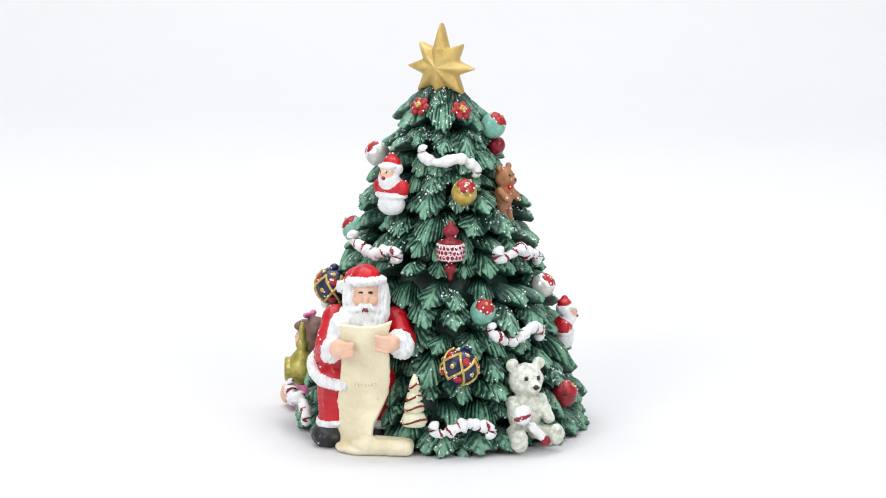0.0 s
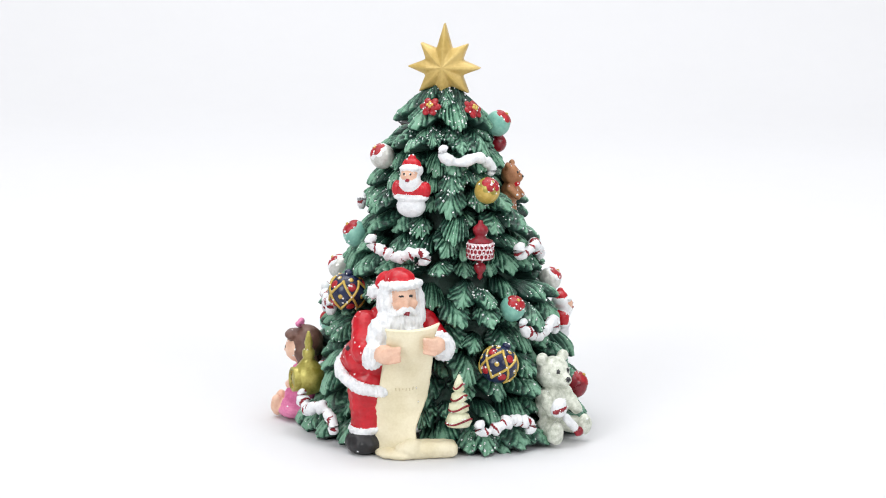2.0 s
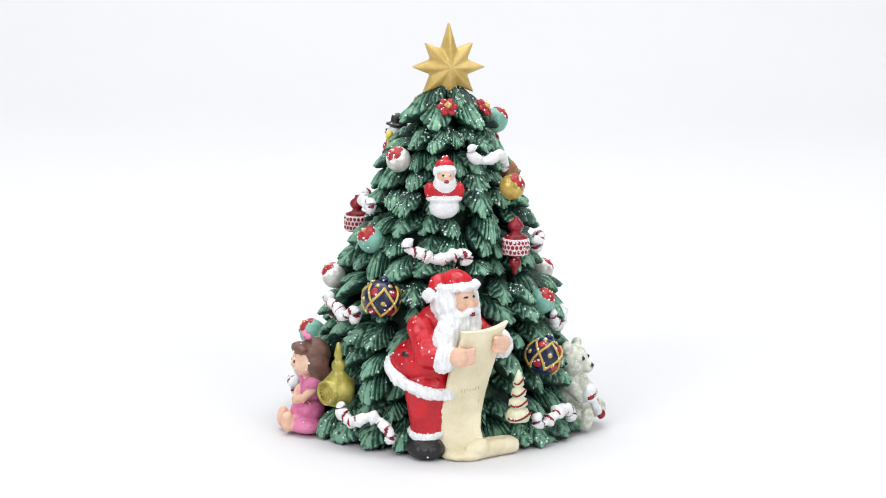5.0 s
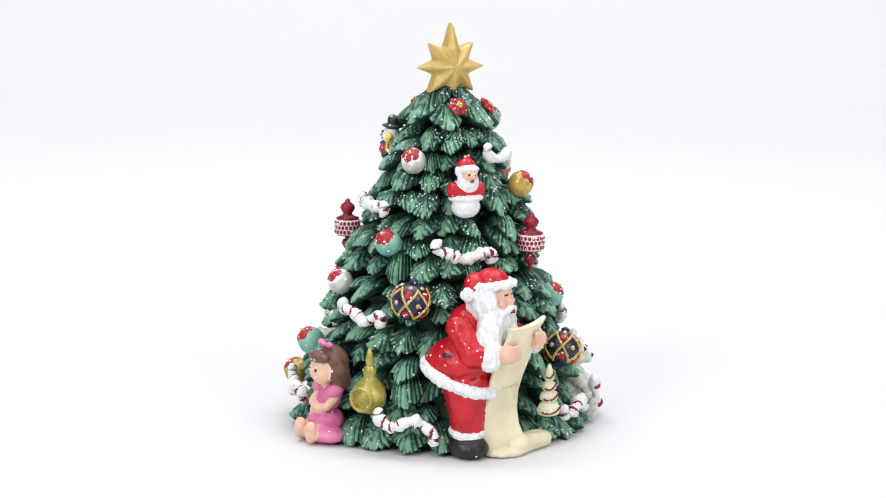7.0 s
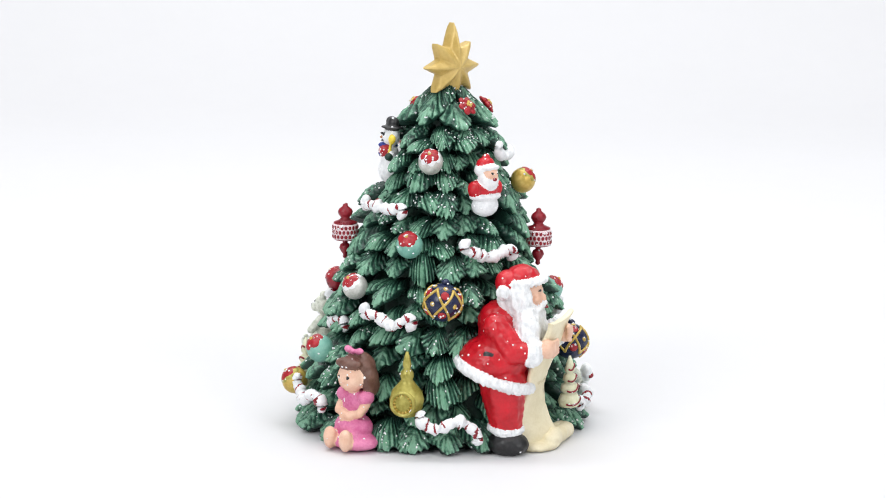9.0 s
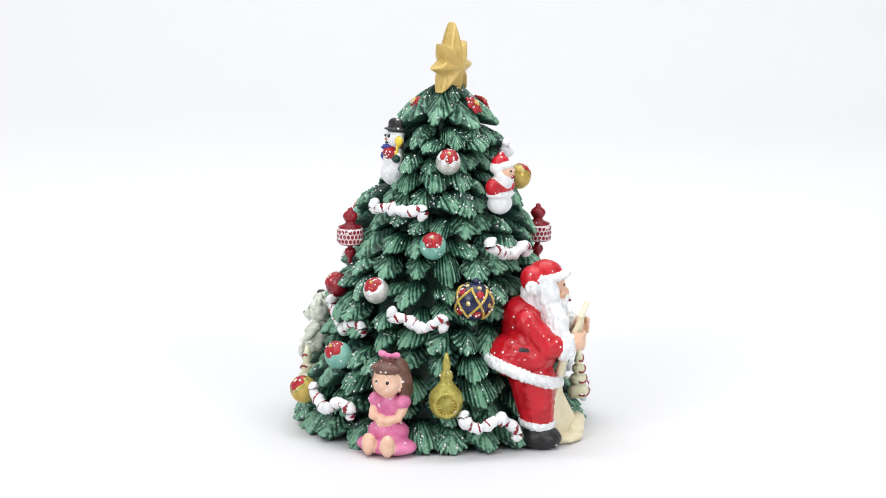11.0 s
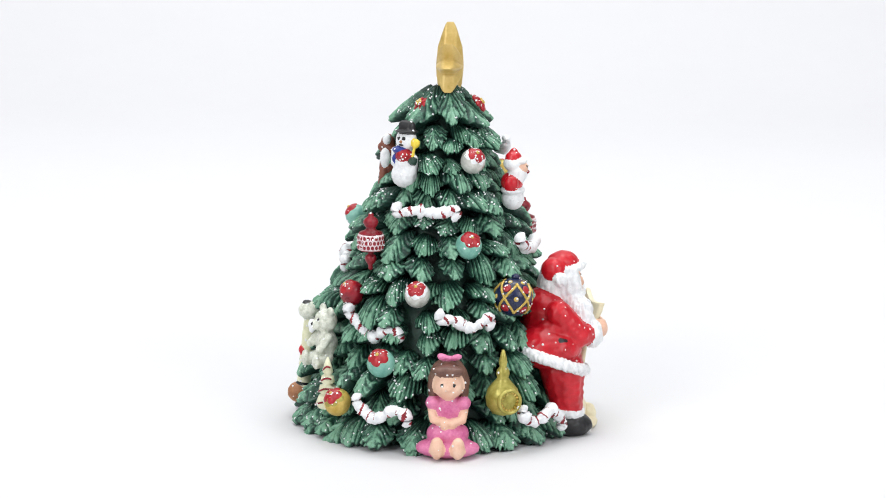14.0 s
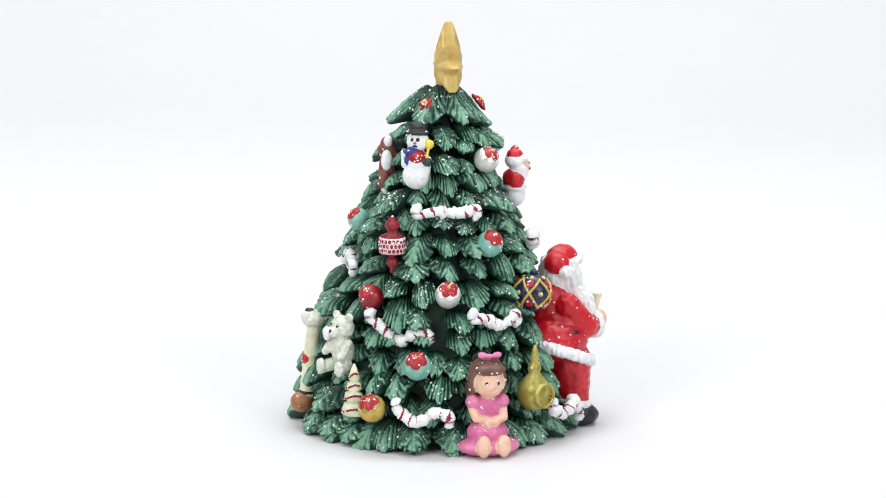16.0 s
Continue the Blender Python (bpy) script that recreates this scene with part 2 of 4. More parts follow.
def tuft_mesh(seed, steep=0.0):
    """A moulded bough: a keeled, pointed leaf form that juts out and droops, with plump needles slanting off the keel and an undercut belly."""
    rnd = random.Random(seed)
    half, skew = 0.0068 * rnd.uniform(0.90, 1.14), rnd.uniform(-0.0016, 0.0016)
    along, across, shift = (rnd.uniform(0.8, 1.6), rnd.uniform(4.6, 5.6), rnd.random()) if seed % 3 == 2 else (rnd.uniform(4.0, 6.0), rnd.uniform(3.8, 5.0), rnd.random())
    point, bend = rnd.uniform(0.30, 0.46), rnd.uniform(0.85, 1.15)
    steps = [0.0, 0.15, 0.32, 0.50, 0.68, 0.84, 0.94, 1.0]
    outs = [-0.0130, -0.0096, -0.0058, -0.0020, 0.0014, 0.0040, 0.0053, 0.0058]
    ups = [0.0052, 0.0056, 0.0053, 0.0042, 0.0024, 0.0000, -0.0019, -0.0032]
    wides = [0.22, 0.40, 0.58, 0.76, 0.91, 1.0, 1.0, 0.94]
    if steep:
        outs = [-0.0118, -0.0104, -0.0080, -0.0050, -0.0016, 0.0020, 0.0038, 0.0042]
        ups = [0.0114, 0.0106, 0.0090, 0.0066, 0.0036, 0.0003, -0.0018, -0.0032]

    def grain(u, v):
        p = along * v - across * abs(u) + 0.25 * noise.noise(Vector((u * 2.2, v * 2.2, seed))) + shift + (0.37 if u > 0 else 0.0)
        k = math.floor(p)
        tooth = 1 - abs(2 * (p - k) - 1) ** 1.6
        return tooth * (0.78 + 0.5 * noise.noise(Vector((k * 3.1, 1.7 if u > 0 else 0.3, seed + 3)))) * min(1.0, 0.3 + abs(u) * 4)

    def skin(u, v):
        h = grain(u, v)
        v *= 1 - point * abs(u) ** 1.5 + 0.10 * noise.noise(Vector((u * 5.0, 0.4, seed + 5)))
        out, up, w = (float(np.interp(v, steps, q)) for q in (outs, ups, wides))
        w *= half
        lift = 0.0018 * h * (0.4 + 0.6 * min(1.0, v * 1.6)) + 0.0006 * noise.noise(Vector((u * 1.8, v * 3, seed + 9)))
        a = radians(28 + 62 * v)
        o = out - 0.50 * w * abs(u) ** 1.6 + lift * math.sin(a)
        z = up * bend - 0.40 * w * abs(u) ** 1.5 + lift * math.cos(a)
        return Vector((u * w + skew * v * v + lift * 0.5 * u, -o, z)), h

    bm = bmesh.new()
    uvl = bm.loops.layers.uv.new("needles")
    high, nu, nv, top = {}, 48, 34, []
    for j in range(nv + 1):
        row = []
        for i in range(nu + 1):
            u, v = i / nu * 2 - 1, j / nv
            q, h = skin(u, v)
            p = bm.verts.new(q)
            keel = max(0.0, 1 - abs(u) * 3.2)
            # X: needle height for the dry-brushing; Y: painted shade, darkest at the root
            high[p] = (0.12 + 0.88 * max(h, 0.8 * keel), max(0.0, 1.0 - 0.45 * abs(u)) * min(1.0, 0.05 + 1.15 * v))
            row.append(p)
        top.append(row)
    for a, b in zip(top, top[1:]):
        for i in range(nu):
            bm.faces.new((a[i], a[i + 1], b[i + 1], b[i]))
    rim = [r[0] for r in top] + top[-1][1:] + [r[-1] for r in reversed(top[:-1])]
    lip = [bm.verts.new((p.co.x * 0.94, p.co.y + 0.0012, p.co.z - 0.0009)) for p in rim]
    inner = [bm.verts.new((p.co.x * 0.55, 0.0098 + p.co.y * 0.2, p.co.z * 0.45 - 0.0008)) for p in rim]
    # lip and belly take darker tones, painted in for the shade underneath
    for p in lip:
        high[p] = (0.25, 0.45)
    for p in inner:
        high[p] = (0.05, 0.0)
    for a, b in ((rim, lip), (lip, inner)):
        for k in range(len(rim) - 1):
            bm.faces.new((a[k], b[k], b[k + 1], a[k + 1]))
    bmesh.ops.recalc_face_normals(bm, faces=bm.faces)
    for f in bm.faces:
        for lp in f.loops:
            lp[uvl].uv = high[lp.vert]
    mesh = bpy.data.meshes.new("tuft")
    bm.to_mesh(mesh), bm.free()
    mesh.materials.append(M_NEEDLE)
    mesh.polygons.foreach_set("use_smooth", [True] * len(mesh.polygons))
    mesh.set_sharp_from_angle(angle=radians(55))
    return mesh


NESTS = []                                    # where toys and ornaments are pressed into the foliage


def nest(phi, z, wide, tall, depth):
    """Tufts within that half width and half height of (phi, z) sit back by that depth."""
    NESTS.append((phi, z, wide, tall, depth))


def set_back(phi, z, r):
    deep = 0.0
    for p, q, wide, tall, depth in NESTS:
        across = abs((phi - p + 180) % 360 - 180) * math.pi / 180 * r
        if across < wide + 0.0045 and abs(z + 0.0030 - q) < tall + 0.0046:
            deep = max(deep, depth)
    return deep


def foliage():
    rnd = random.Random(11)
    meshes = [tuft_mesh(s) for s in range(18)]
    crown = [tuft_mesh(40 + i, 1.0) for i in range(4)]

    def place(mesh, m):
        ob = new("tuft", mesh)
        ob.parent, ob.matrix_basis = tree, m

    level, k = 0.0046, 0
    while level < 0.1165:
        r = spread(level)
        size = float(np.interp(level, [0, 0.06, 0.105, 0.122], [1.04, 0.98, 0.84, 0.80]))
        count = max(7, round(2 * math.pi * r / (0.0128 * size)))
        for i in range(count):
            phi = (360 / count) * (i + 0.5 * (k % 2) + rnd.uniform(-0.2, 0.2)) - 360
            z = level + rnd.uniform(-0.0018, 0.0018)
            back = 0.0038 * size + rnd.uniform(-0.0012, 0.0024) + 1.15 * set_back(phi, z, r)
            s = size * rnd.uniform(0.82, 1.08)
            shape = Matrix.Diagonal((s * rnd.uniform(0.90, 1.12), s, s * rnd.uniform(0.9, 1.12), 1))
            place(rnd.choice(meshes), round_tree(phi, z, spread(z) - back, rnd.uniform(-22, 22), rnd.uniform(-10, 12)) @ pose(0, 0, 0, 0, rnd.uniform(-20, 20), 0) @ shape)
        level += 0.0088 * size
        k += 1
    for i in range(26):                       # low boughs that close the ring on the ground
        phi = 360 / 26 * (i + 0.5 + rnd.uniform(-0.2, 0.2)) - 360
        place(rnd.choice(meshes), round_tree(phi, 0.0040 + rnd.uniform(0, 0.0008), 0.0530 + rnd.uniform(-0.0012, 0.0012) - 1.3 * set_back(phi, 0.002, 0.057), rnd.uniform(-15, 15), 0) @ Matrix.Diagonal((1.18, 0.92, rnd.uniform(0.85, 1.0), 1)))
    for i in range(7):                        # the crown of long boughs round the star's foot
        phi = 360 / 7 * i - 350 + rnd.uniform(-6, 6)
        place(crown[i % 4], round_tree(phi, 0.1238 + rnd.uniform(-0.0012, 0.0012), 0.0158 + rnd.uniform(-0.0008, 0.0008), rnd.uniform(-9, 9), 0) @ Matrix.Diagonal((rnd.uniform(0.95, 1.1), 1.0, 0.95, 1)))
    for i in range(9):                        # small boughs tucked under the crown
        place(meshes[2 * i], round_tree(40 * i - 332 + rnd.uniform(-7, 7), 0.1165 + rnd.uniform(-0.001, 0.001), 0.0152, rnd.uniform(-9, 9), 0) @ Matrix.Scale(0.72, 4))
    for i in range(5):                        # small boughs that hide the star's foot
        place(crown[i % 4], Matrix.Translation((0.0004, -0.0043, 0)) @ at(72 * i - 320 + rnd.uniform(-8, 8), 0.1296, 0.0084, rnd.uniform(-9, 9), 0) @ Matrix.Scale(0.58, 4))


core()


# ---- star ----
def star():
    bm = bmesh.new()
    reach = [0.0176, 0.0136, 0.0148, 0.0142, 0.0170, 0.0142, 0.0148, 0.0136]
    rim_f, rim_b = [], []
    for i in range(16):
        a = radians(90 - 22.5 * i)
        r, t = (reach[i // 2], 0.0020) if i % 2 == 0 else (0.0078, 0.0022)
        x, z = r * math.cos(a), r * math.sin(a)
        rim_f.append(bm.verts.new((x, -t, z))), rim_b.append(bm.verts.new((x, t, z)))
    ridge_f = [bm.verts.new((0.42 * rim_f[2 * i].co.x, -0.0052, 0.42 * rim_f[2 * i].co.z)) for i in range(8)]
    ridge_b = [bm.verts.new((0.42 * rim_b[2 * i].co.x, 0.0052, 0.42 * rim_b[2 * i].co.z)) for i in range(8)]
    cf, cb = bm.verts.new((0, -0.0058, 0)), bm.verts.new((0, 0.0058, 0))
    for i in range(8):
        p, q, o = 2 * i, 2 * i + 1, (2 * i - 1) % 16
        for rim, ridge, c in ((rim_f, ridge_f, cf), (rim_b, ridge_b, cb)):
            bm.faces.new((ridge[i], rim[p], rim[q])), bm.faces.new((ridge[i], rim[o], rim[p]))
            bm.faces.new((c, ridge[i], rim[q])), bm.faces.new((c, rim[o], ridge[i]))
    for i in range(16):
        bm.faces.new((rim_f[i], rim_f[(i + 1) % 16], rim_b[(i + 1) % 16], rim_b[i]))
    ob = part("star", bm, M_GOLD, tree, "matt golden eight-pointed star with ridged points", pose(0.0004, -0.0043, 0.1428, 0, 0, -29), False)
    bev = ob.modifiers.new("worn", "BEVEL")
    bev.width, bev.segments, bev.limit_method, bev.angle_limit = 0.0008, 2, "ANGLE", radians(12)


star()


# ---- ornaments ----
def petals(axis_up, rad, spanr, seed, lobes=5, lift=1.03, swell=0.05):
    """A flower that wraps a ball of that radius round an axis leaning up from straight out."""
    bm = bmesh.new()
    ax = Vector((0, -math.cos(radians(axis_up)), math.sin(radians(axis_up))))
    e1, rings, n = Vector((1, 0, 0)), [], 40
    e2 = ax.cross(e1)
    mid = bm.verts.new(ax * rad * (lift + swell * 0.6))
    for j in range(1, 6):
        ring = []
        for i in range(n):
            a = 2 * math.pi * i / n
            lobe = 0.80 + 0.20 * abs(math.cos(a * lobes / 2 + seed)) ** 0.7
            th = spanr * j / 5 * lobe
            k = lift + swell * math.sin(math.pi * j / 5 * 0.9) * abs(math.cos(a * lobes / 2 + seed)) if j < 5 else 0.97
            ring.append(bm.verts.new((ax * math.cos(th) + (e1 * math.cos(a) + e2 * math.sin(a)) * math.sin(th)) * rad * k))
        rings.append(ring)
    for i in range(n):
        bm.faces.new((mid, rings[0][i], rings[0][(i + 1) % n]))
        for a, b in zip(rings, rings[1:]):
            bm.faces.new((a[i], b[i], b[(i + 1) % n], a[(i + 1) % n]))
    return bm, ax


def ball_ornament(phi, z, r_face, rad, mat, label, trim=None, up=48, flower=True):
    nest(phi, z, rad * 0.5, rad * 0.7, 0.0022)
    bm = lathe([(rad * math.cos(radians(a)) + 1e-5, rad * math.sin(radians(a)) * (1.06 if a < 0 else 1.0)) for a in range(-88, 89, 8)], 32, wobble=0.03)
    ball = part("ball_ornament", bm, mat, tree, label, at(phi, z, r_face - rad * 0.9))
    if trim:
        b, _ = petals(up, rad, 1.22, 0.4 + phi, 7, 1.02, 0.03)
        part("frost_edge", b, trim, ball, "scalloped painted edge")
    if flower:
        b, ax = petals(up, rad, 0.98, phi, 5, 1.035, 0.045)
        part("flower", b, M_CRIMSON, ball, "raised red poinsettia")
        b = bmesh.new()
        bmesh.ops.create_icosphere(b, subdivisions=2, radius=rad * 0.15, matrix=Matrix.Translation(ax * rad * 1.03))
        part("flower_centre", b, M_YGOLD, ball)
    return ball


def lattice_ball(phi, z, r_face, rad, label, roll):
    bm = lathe([(rad * math.cos(radians(a)) + 1e-5, rad * math.sin(radians(a))) for a in range(-88, 89, 8)], 36, wobble=0.02)
    nest(phi, z, rad * 0.6, rad * 0.8, 0.0026)
    ball = part("ball_ornament", bm, M_NAVY, tree, label, at(phi, z, r_face - rad) @ pose(0, 0, 0, 0, roll, 0))
    for s in (-1, 1):                         # gold cords that cross on the front and the sides
        for k in range(5):
            pts = []
            for i in range(17):
                f = i / 16
                lat = radians(-50 + 100 * f)
                lon = radians(-90 + k * 72 + s * (f - 0.5) * 76)
                pts.append(Vector((math.cos(lat) * math.cos(lon), math.cos(lat) * math.sin(lon), math.sin(lat))) * rad * (1.01 + 0.012 * math.sin(i * 2.1 + k)))
            part("gold_cord", tube(pts, 0.00052, 7), M_YGOLD, ball)
    for k in range(5):
        for kind, lon, lat in (("gold_dot", 36, 0), ("gold_dot", 0, 56), ("red_diamond", 0, 31), ("red_diamond", 0, -33)):
            a, q = radians(-90 + 72 * k + lon), radians(lat)
            p = Vector((math.cos(q) * math.cos(a), math.cos(q) * math.sin(a), math.sin(q)))
            b = bmesh.new()
            t = Matrix.Translation(p * rad * 0.985) @ p.to_track_quat("Z", "Y").to_matrix().to_4x4()
            size = (0.0010, 0.0010, 0.0005, 1) if kind == "gold_dot" else (0.0017, 0.0017, 0.0004, 1)
            bmesh.ops.create_uvsphere(b, u_segments=10, v_segments=6, radius=1, matrix=t @ Matrix.Diagonal(size))
            part(kind, b, M_YGOLD if kind == "gold_dot" else M_CRIMSON, ball)
    b = lathe([(0.0016, rad * 0.96), (0.0017, rad * 1.12), (0.0011, rad * 1.18), (0.0005, rad * 1.24)], 14)
    part("cap", b, M_NAVY, ball)
    return ball


def lantern_ornament(phi, z, r_face, k=1.0):
    nest(phi, z, 0.0030, 0.010, 0.0045)
    hub = lathe([(0.0058, -0.0037), (0.0062, -0.0034), (0.0062, 0.0034), (0.0058, 0.0037)], 36)
    drum = part("lantern_ornament", hub, M_PINKW, tree, "red finial ornament with frosted pink honeycomb drum", at(phi, z, r_face - 0.0058 * k) @ Matrix.Scale(k, 4))
    up = lathe([(0.0055, 0.0036), (0.0057, 0.0044), (0.0028, 0.0056), (0.0021, 0.0066), (0.0031, 0.0078), (0.0037, 0.0094), (0.0031, 0.0108), (0.0013, 0.0122), (0.0011, 0.0134), (0.0003, 0.0138)], 28)
    part("upper_finial", up, M_DRED, drum, "glossy red turned finial")
    low = lathe([(0.0003, -0.0136), (0.0012, -0.0128), (0.0010, -0.0112), (0.0022, -0.0098), (0.0029, -0.0082), (0.0024, -0.0066), (0.0012, -0.0058), (0.0014, -0.0048), (0.0052, -0.0042), (0.0055, -0.0036)], 28)
    part("lower_finial", low, M_DRED, drum, "glossy red turned finial")
    mesh = None
    for row in range(3):
        for k in range(20):
            a = 2 * math.pi * (k + 0.5 * (row % 2)) / 20
            if mesh is None:
                b = bmesh.new()
                bmesh.ops.create_uvsphere(b, u_segments=8, v_segments=4, radius=1, matrix=Matrix.Diagonal((0.0008, 0.0003, 0.0010, 1)))
                mesh = bpy.data.meshes.new("honeycomb_hole")
                b.to_mesh(mesh), b.free()
                mesh.materials.append(M_DRED)
            ob = new("honeycomb_hole", mesh)
            ob.parent = drum
            ob.matrix_basis = pose(0.0062 * math.cos(a), 0.0062 * math.sin(a), 0.0022 * (row - 1), 0, 0, math.degrees(a) + 90)


def candy_garland(phi_a, z_a, phi_b, z_b, r, seed, striped=True, amp=0.0023, thick=0.0022, label="white candy garland with thin red stripes"):
    pts, n = [], 70
    nest((phi_a + phi_b) / 2, (z_a + z_b) / 2 - 0.001, abs(phi_b - phi_a) * r / 130, 0.0014, 0.0032)
    for i in range(n + 1):
        f = 0.09 + 0.82 * i / n
        phi = radians(phi_a + (phi_b - phi_a) * f)
        z = z_a + (z_b - z_a) * f + amp * math.sin(2 * math.pi * 1.25 * f + seed * 0.9)
        rr = r - 0.0002 + 0.0006 * math.sin(9 * f + seed)
        pts.append(Vector((rr * math.cos(phi), rr * math.sin(phi), z)))
    for end, s in ((0, 1), (-1, -1)):          # hooked ends, like little canes
        base, d = pts[end], (pts[0] - pts[3] if end == 0 else pts[-1] - pts[-4]).normalized()
        hook = []
        for i in range(1, 12):
            a = radians(17 * i)
            hook.append(base + d * 0.0019 * math.sin(a) + Vector((0, 0, s * 0.0018 * (1 - math.cos(a)))))
        pts = (hook[::-1] + pts) if end == 0 else (pts + hook)

    def lump(f):
        return thick * (0.95 + 0.5 * noise.noise(Vector((f * 13, seed * 3.1, 0))) + 0.12 * math.sin(f * 34 + seed)) * min(1.0, 0.6 + 8 * min(f, 1 - f))

    bm = tube(pts, lump, 16, stripe=(1, 7.0, 0.22) if striped else None)
    for v in bm.verts:
        v.co += Vector((noise.noise(v.co * 900), noise.noise(v.co * 900 + Vector((7, 0, 0))), noise.noise(v.co * 900 + Vector((0, 7, 0))))) * (0.0004 if striped else 0.0002)
    part("candy_garland", bm, [M_WHITE, M_DRED] if striped else M_WHITE, tree, label)


def little_tree(phi, z, r_face, h):
    k = h / 0.021
    nest(phi, z, 0.0030, 0.009, 0.004)
    prof = [(0.0016, -0.0105), (0.0044, -0.0100), (0.0052, -0.0080), (0.0040, -0.0052), (0.0026, -0.0046), (0.0041, -0.0036), (0.0036, -0.0012), (0.0020, -0.0004), (0.0032, 0.0006), (0.0027, 0.0028), (0.0015, 0.0036), (0.0024, 0.0046), (0.0016, 0.0076), (0.0004, 0.0105)]
    bm = lathe([(r * k, q * k) for r, q in prof], 26, wobble=0.08)
    body = part("little_tree_ornament", bm, M_PALE, tree, "cream iced tree-shaped sweet with red garland", at(phi, z, r_face - 0.0045 * k) @ Matrix.Diagonal((1, 0.85, 1, 1)))
    for q, w in ((-0.0078, 0.0052), (-0.0026, 0.0040), (0.0015, 0.0031), (0.006, 0.0021)):
        pts = []
        for i in range(17):
            a = radians(190 + 160 * i / 16)
            pts.append(Vector((w * math.cos(a), w * math.sin(a), q + 0.0012 * (i / 16 - 0.5) - 0.0007 * math.sin(math.pi * i / 8))) * k)
        part("red_garland", tube(pts, 0.00042 * k, 6), M_DRED, body)
    return body


def reflector_ornament(phi, z, r_face, turn):
    nest(phi, z + 0.004, 0.0045, 0.010, 0.0045)
    bm = lathe([(0.0005, -0.0072), (0.0040, -0.0060), (0.0061, -0.0030), (0.0066, 0.0002), (0.0058, 0.0034), (0.0034, 0.0062), (0.0021, 0.0078), (0.0026, 0.0092), (0.0024, 0.0108), (0.0013, 0.0122), (0.0017, 0.0138), (0.0012, 0.0162), (0.0005, 0.0186)], 30, wobble=0.05)
    body = part("reflector_ornament", bm, M_OLIVE, tree, "olive-gold drop ornament with rayed dished face and spire", at(phi, z, r_face - 0.0062, turn))
    ring = bmesh.new()
    n = 40
    rows = []
    for rr, d in ((0.0048, -0.0040), (0.0049, -0.0066), (0.0042, -0.0070), (0.0037, -0.0062)):
        rows.append([ring.verts.new((rr * math.cos(2 * math.pi * i / n), d, rr * math.sin(2 * math.pi * i / n) - 0.0004)) for i in range(n)])
    for a, b in zip(rows, rows[1:]):
        for i in range(n):
            ring.faces.new((a[i], a[(i + 1) % n], b[(i + 1) % n], b[i]))
    part("dish_rim", ring, M_OLIVE, body)
    dish = bmesh.new()
    c = dish.verts.new((0, -0.0050, -0.0004))
    edge = [dish.verts.new((0.0039 * math.cos(2 * math.pi * i / 32), -0.0064 + (0.0008 if i % 2 else 0), 0.0039 * math.sin(2 * math.pi * i / 32) - 0.0004)) for i in range(32)]
    for i in range(32):
        dish.faces.new((c, edge[i], edge[(i + 1) % 32]))
    part("rayed_dish", dish, M_YGOLD, body, smooth=False)


def poinsettia(phi, z, r, lean, size=0.0046):
    bm = bmesh.new()
    for ring, (count, reach) in enumerate(((6, 1.0), (5, 0.66))):
        for k in range(count):
            a = 2 * math.pi * k / count + ring * 0.5
            m = Matrix.Rotation(-a, 4, "Y") @ Matrix.Translation((size * 0.52 * reach, -0.0006 - 0.0007 * ring, 0)) @ Matrix.Diagonal((size * 0.52 * reach, 0.0009, size * 0.36 * reach, 1))
            bmesh.ops.create_uvsphere(bm, u_segments=10, v_segments=8, radius=1, matrix=m)
    fl = part("poinsettia", bm, M_CRIMSON, tree, "dark red moulded poinsettia with golden centre", at(phi, z, r, 0, lean))
    b = bmesh.new()
    for k in range(4):
        bmesh.ops.create_icosphere(b, subdivisions=2, radius=0.0007, matrix=pose(0.0008 * math.cos(k * 1.6), -0.0021, 0.0008 * math.sin(k * 1.6)))
    part("flower_centre", b, M_YGOLD, fl)


TEAL = "mint green ball ornament with red poinsettia"
SILV = "silver ball ornament with red poinsettia"
GOLD = "golden ball ornament with red poinsettia"
poinsettia(-120.5, 0.1281, 0.0150, -38, 0.0042)
poinsettia(-63.5, 0.1271, 0.0182, -38, 0.0042)
poinsettia(-254, 0.1280, 0.0092, -42, 0.0034)
ball_ornament(-25, 0.1209, 0.0275, 0.0049, M_TEAL, TEAL)
ball_ornament(-14, 0.1125, 0.0262, 0.0036, M_DRED, "small dark red ball ornament", flower=False)
ball_ornament(-171.7, 0.1083, 0.0288, 0.0048, M_SILVER, SILV, M_WHITE)
ball_ornament(-73, 0.0979, 0.0377, 0.0049, M_YGOLD, GOLD, M_OLIVE)
ball_ornament(-183.3, 0.0770, 0.0379, 0.0051, M_TEAL, TEAL)
ball_ornament(-22.3, 0.0589, 0.0488, 0.0046, M_SILVER, SILV, M_WHITE)
ball_ornament(-67.7, 0.0534, 0.0500, 0.0049, M_TEAL, TEAL)
ball_ornament(-214.7, 0.0595, 0.0458, 0.0049, M_SILVER, SILV, M_WHITE)
ball_ornament(-259.8, 0.0563, 0.0446, 0.0048, M_DRED, "dark red ball ornament with red poinsettia")
ball_ornament(-293.5, 0.0831, 0.0366, 0.0043, M_TEAL, TEAL)
ball_ornament(-228.6, 0.0338, 0.0555, 0.0053, M_TEAL, TEAL)
ball_ornament(-245.6, 0.0175, 0.0618, 0.0052, M_YGOLD, GOLD, M_OLIVE)
ball_ornament(-26.6, 0.0173, 0.0605, 0.0053, M_DRED, "dark red ball ornament with red poinsettia")
lattice_ball(-161.3, 0.0571, 0.0506, 0.0074, "navy blue ball ornament with crossed gold cords and red diamonds", 8)
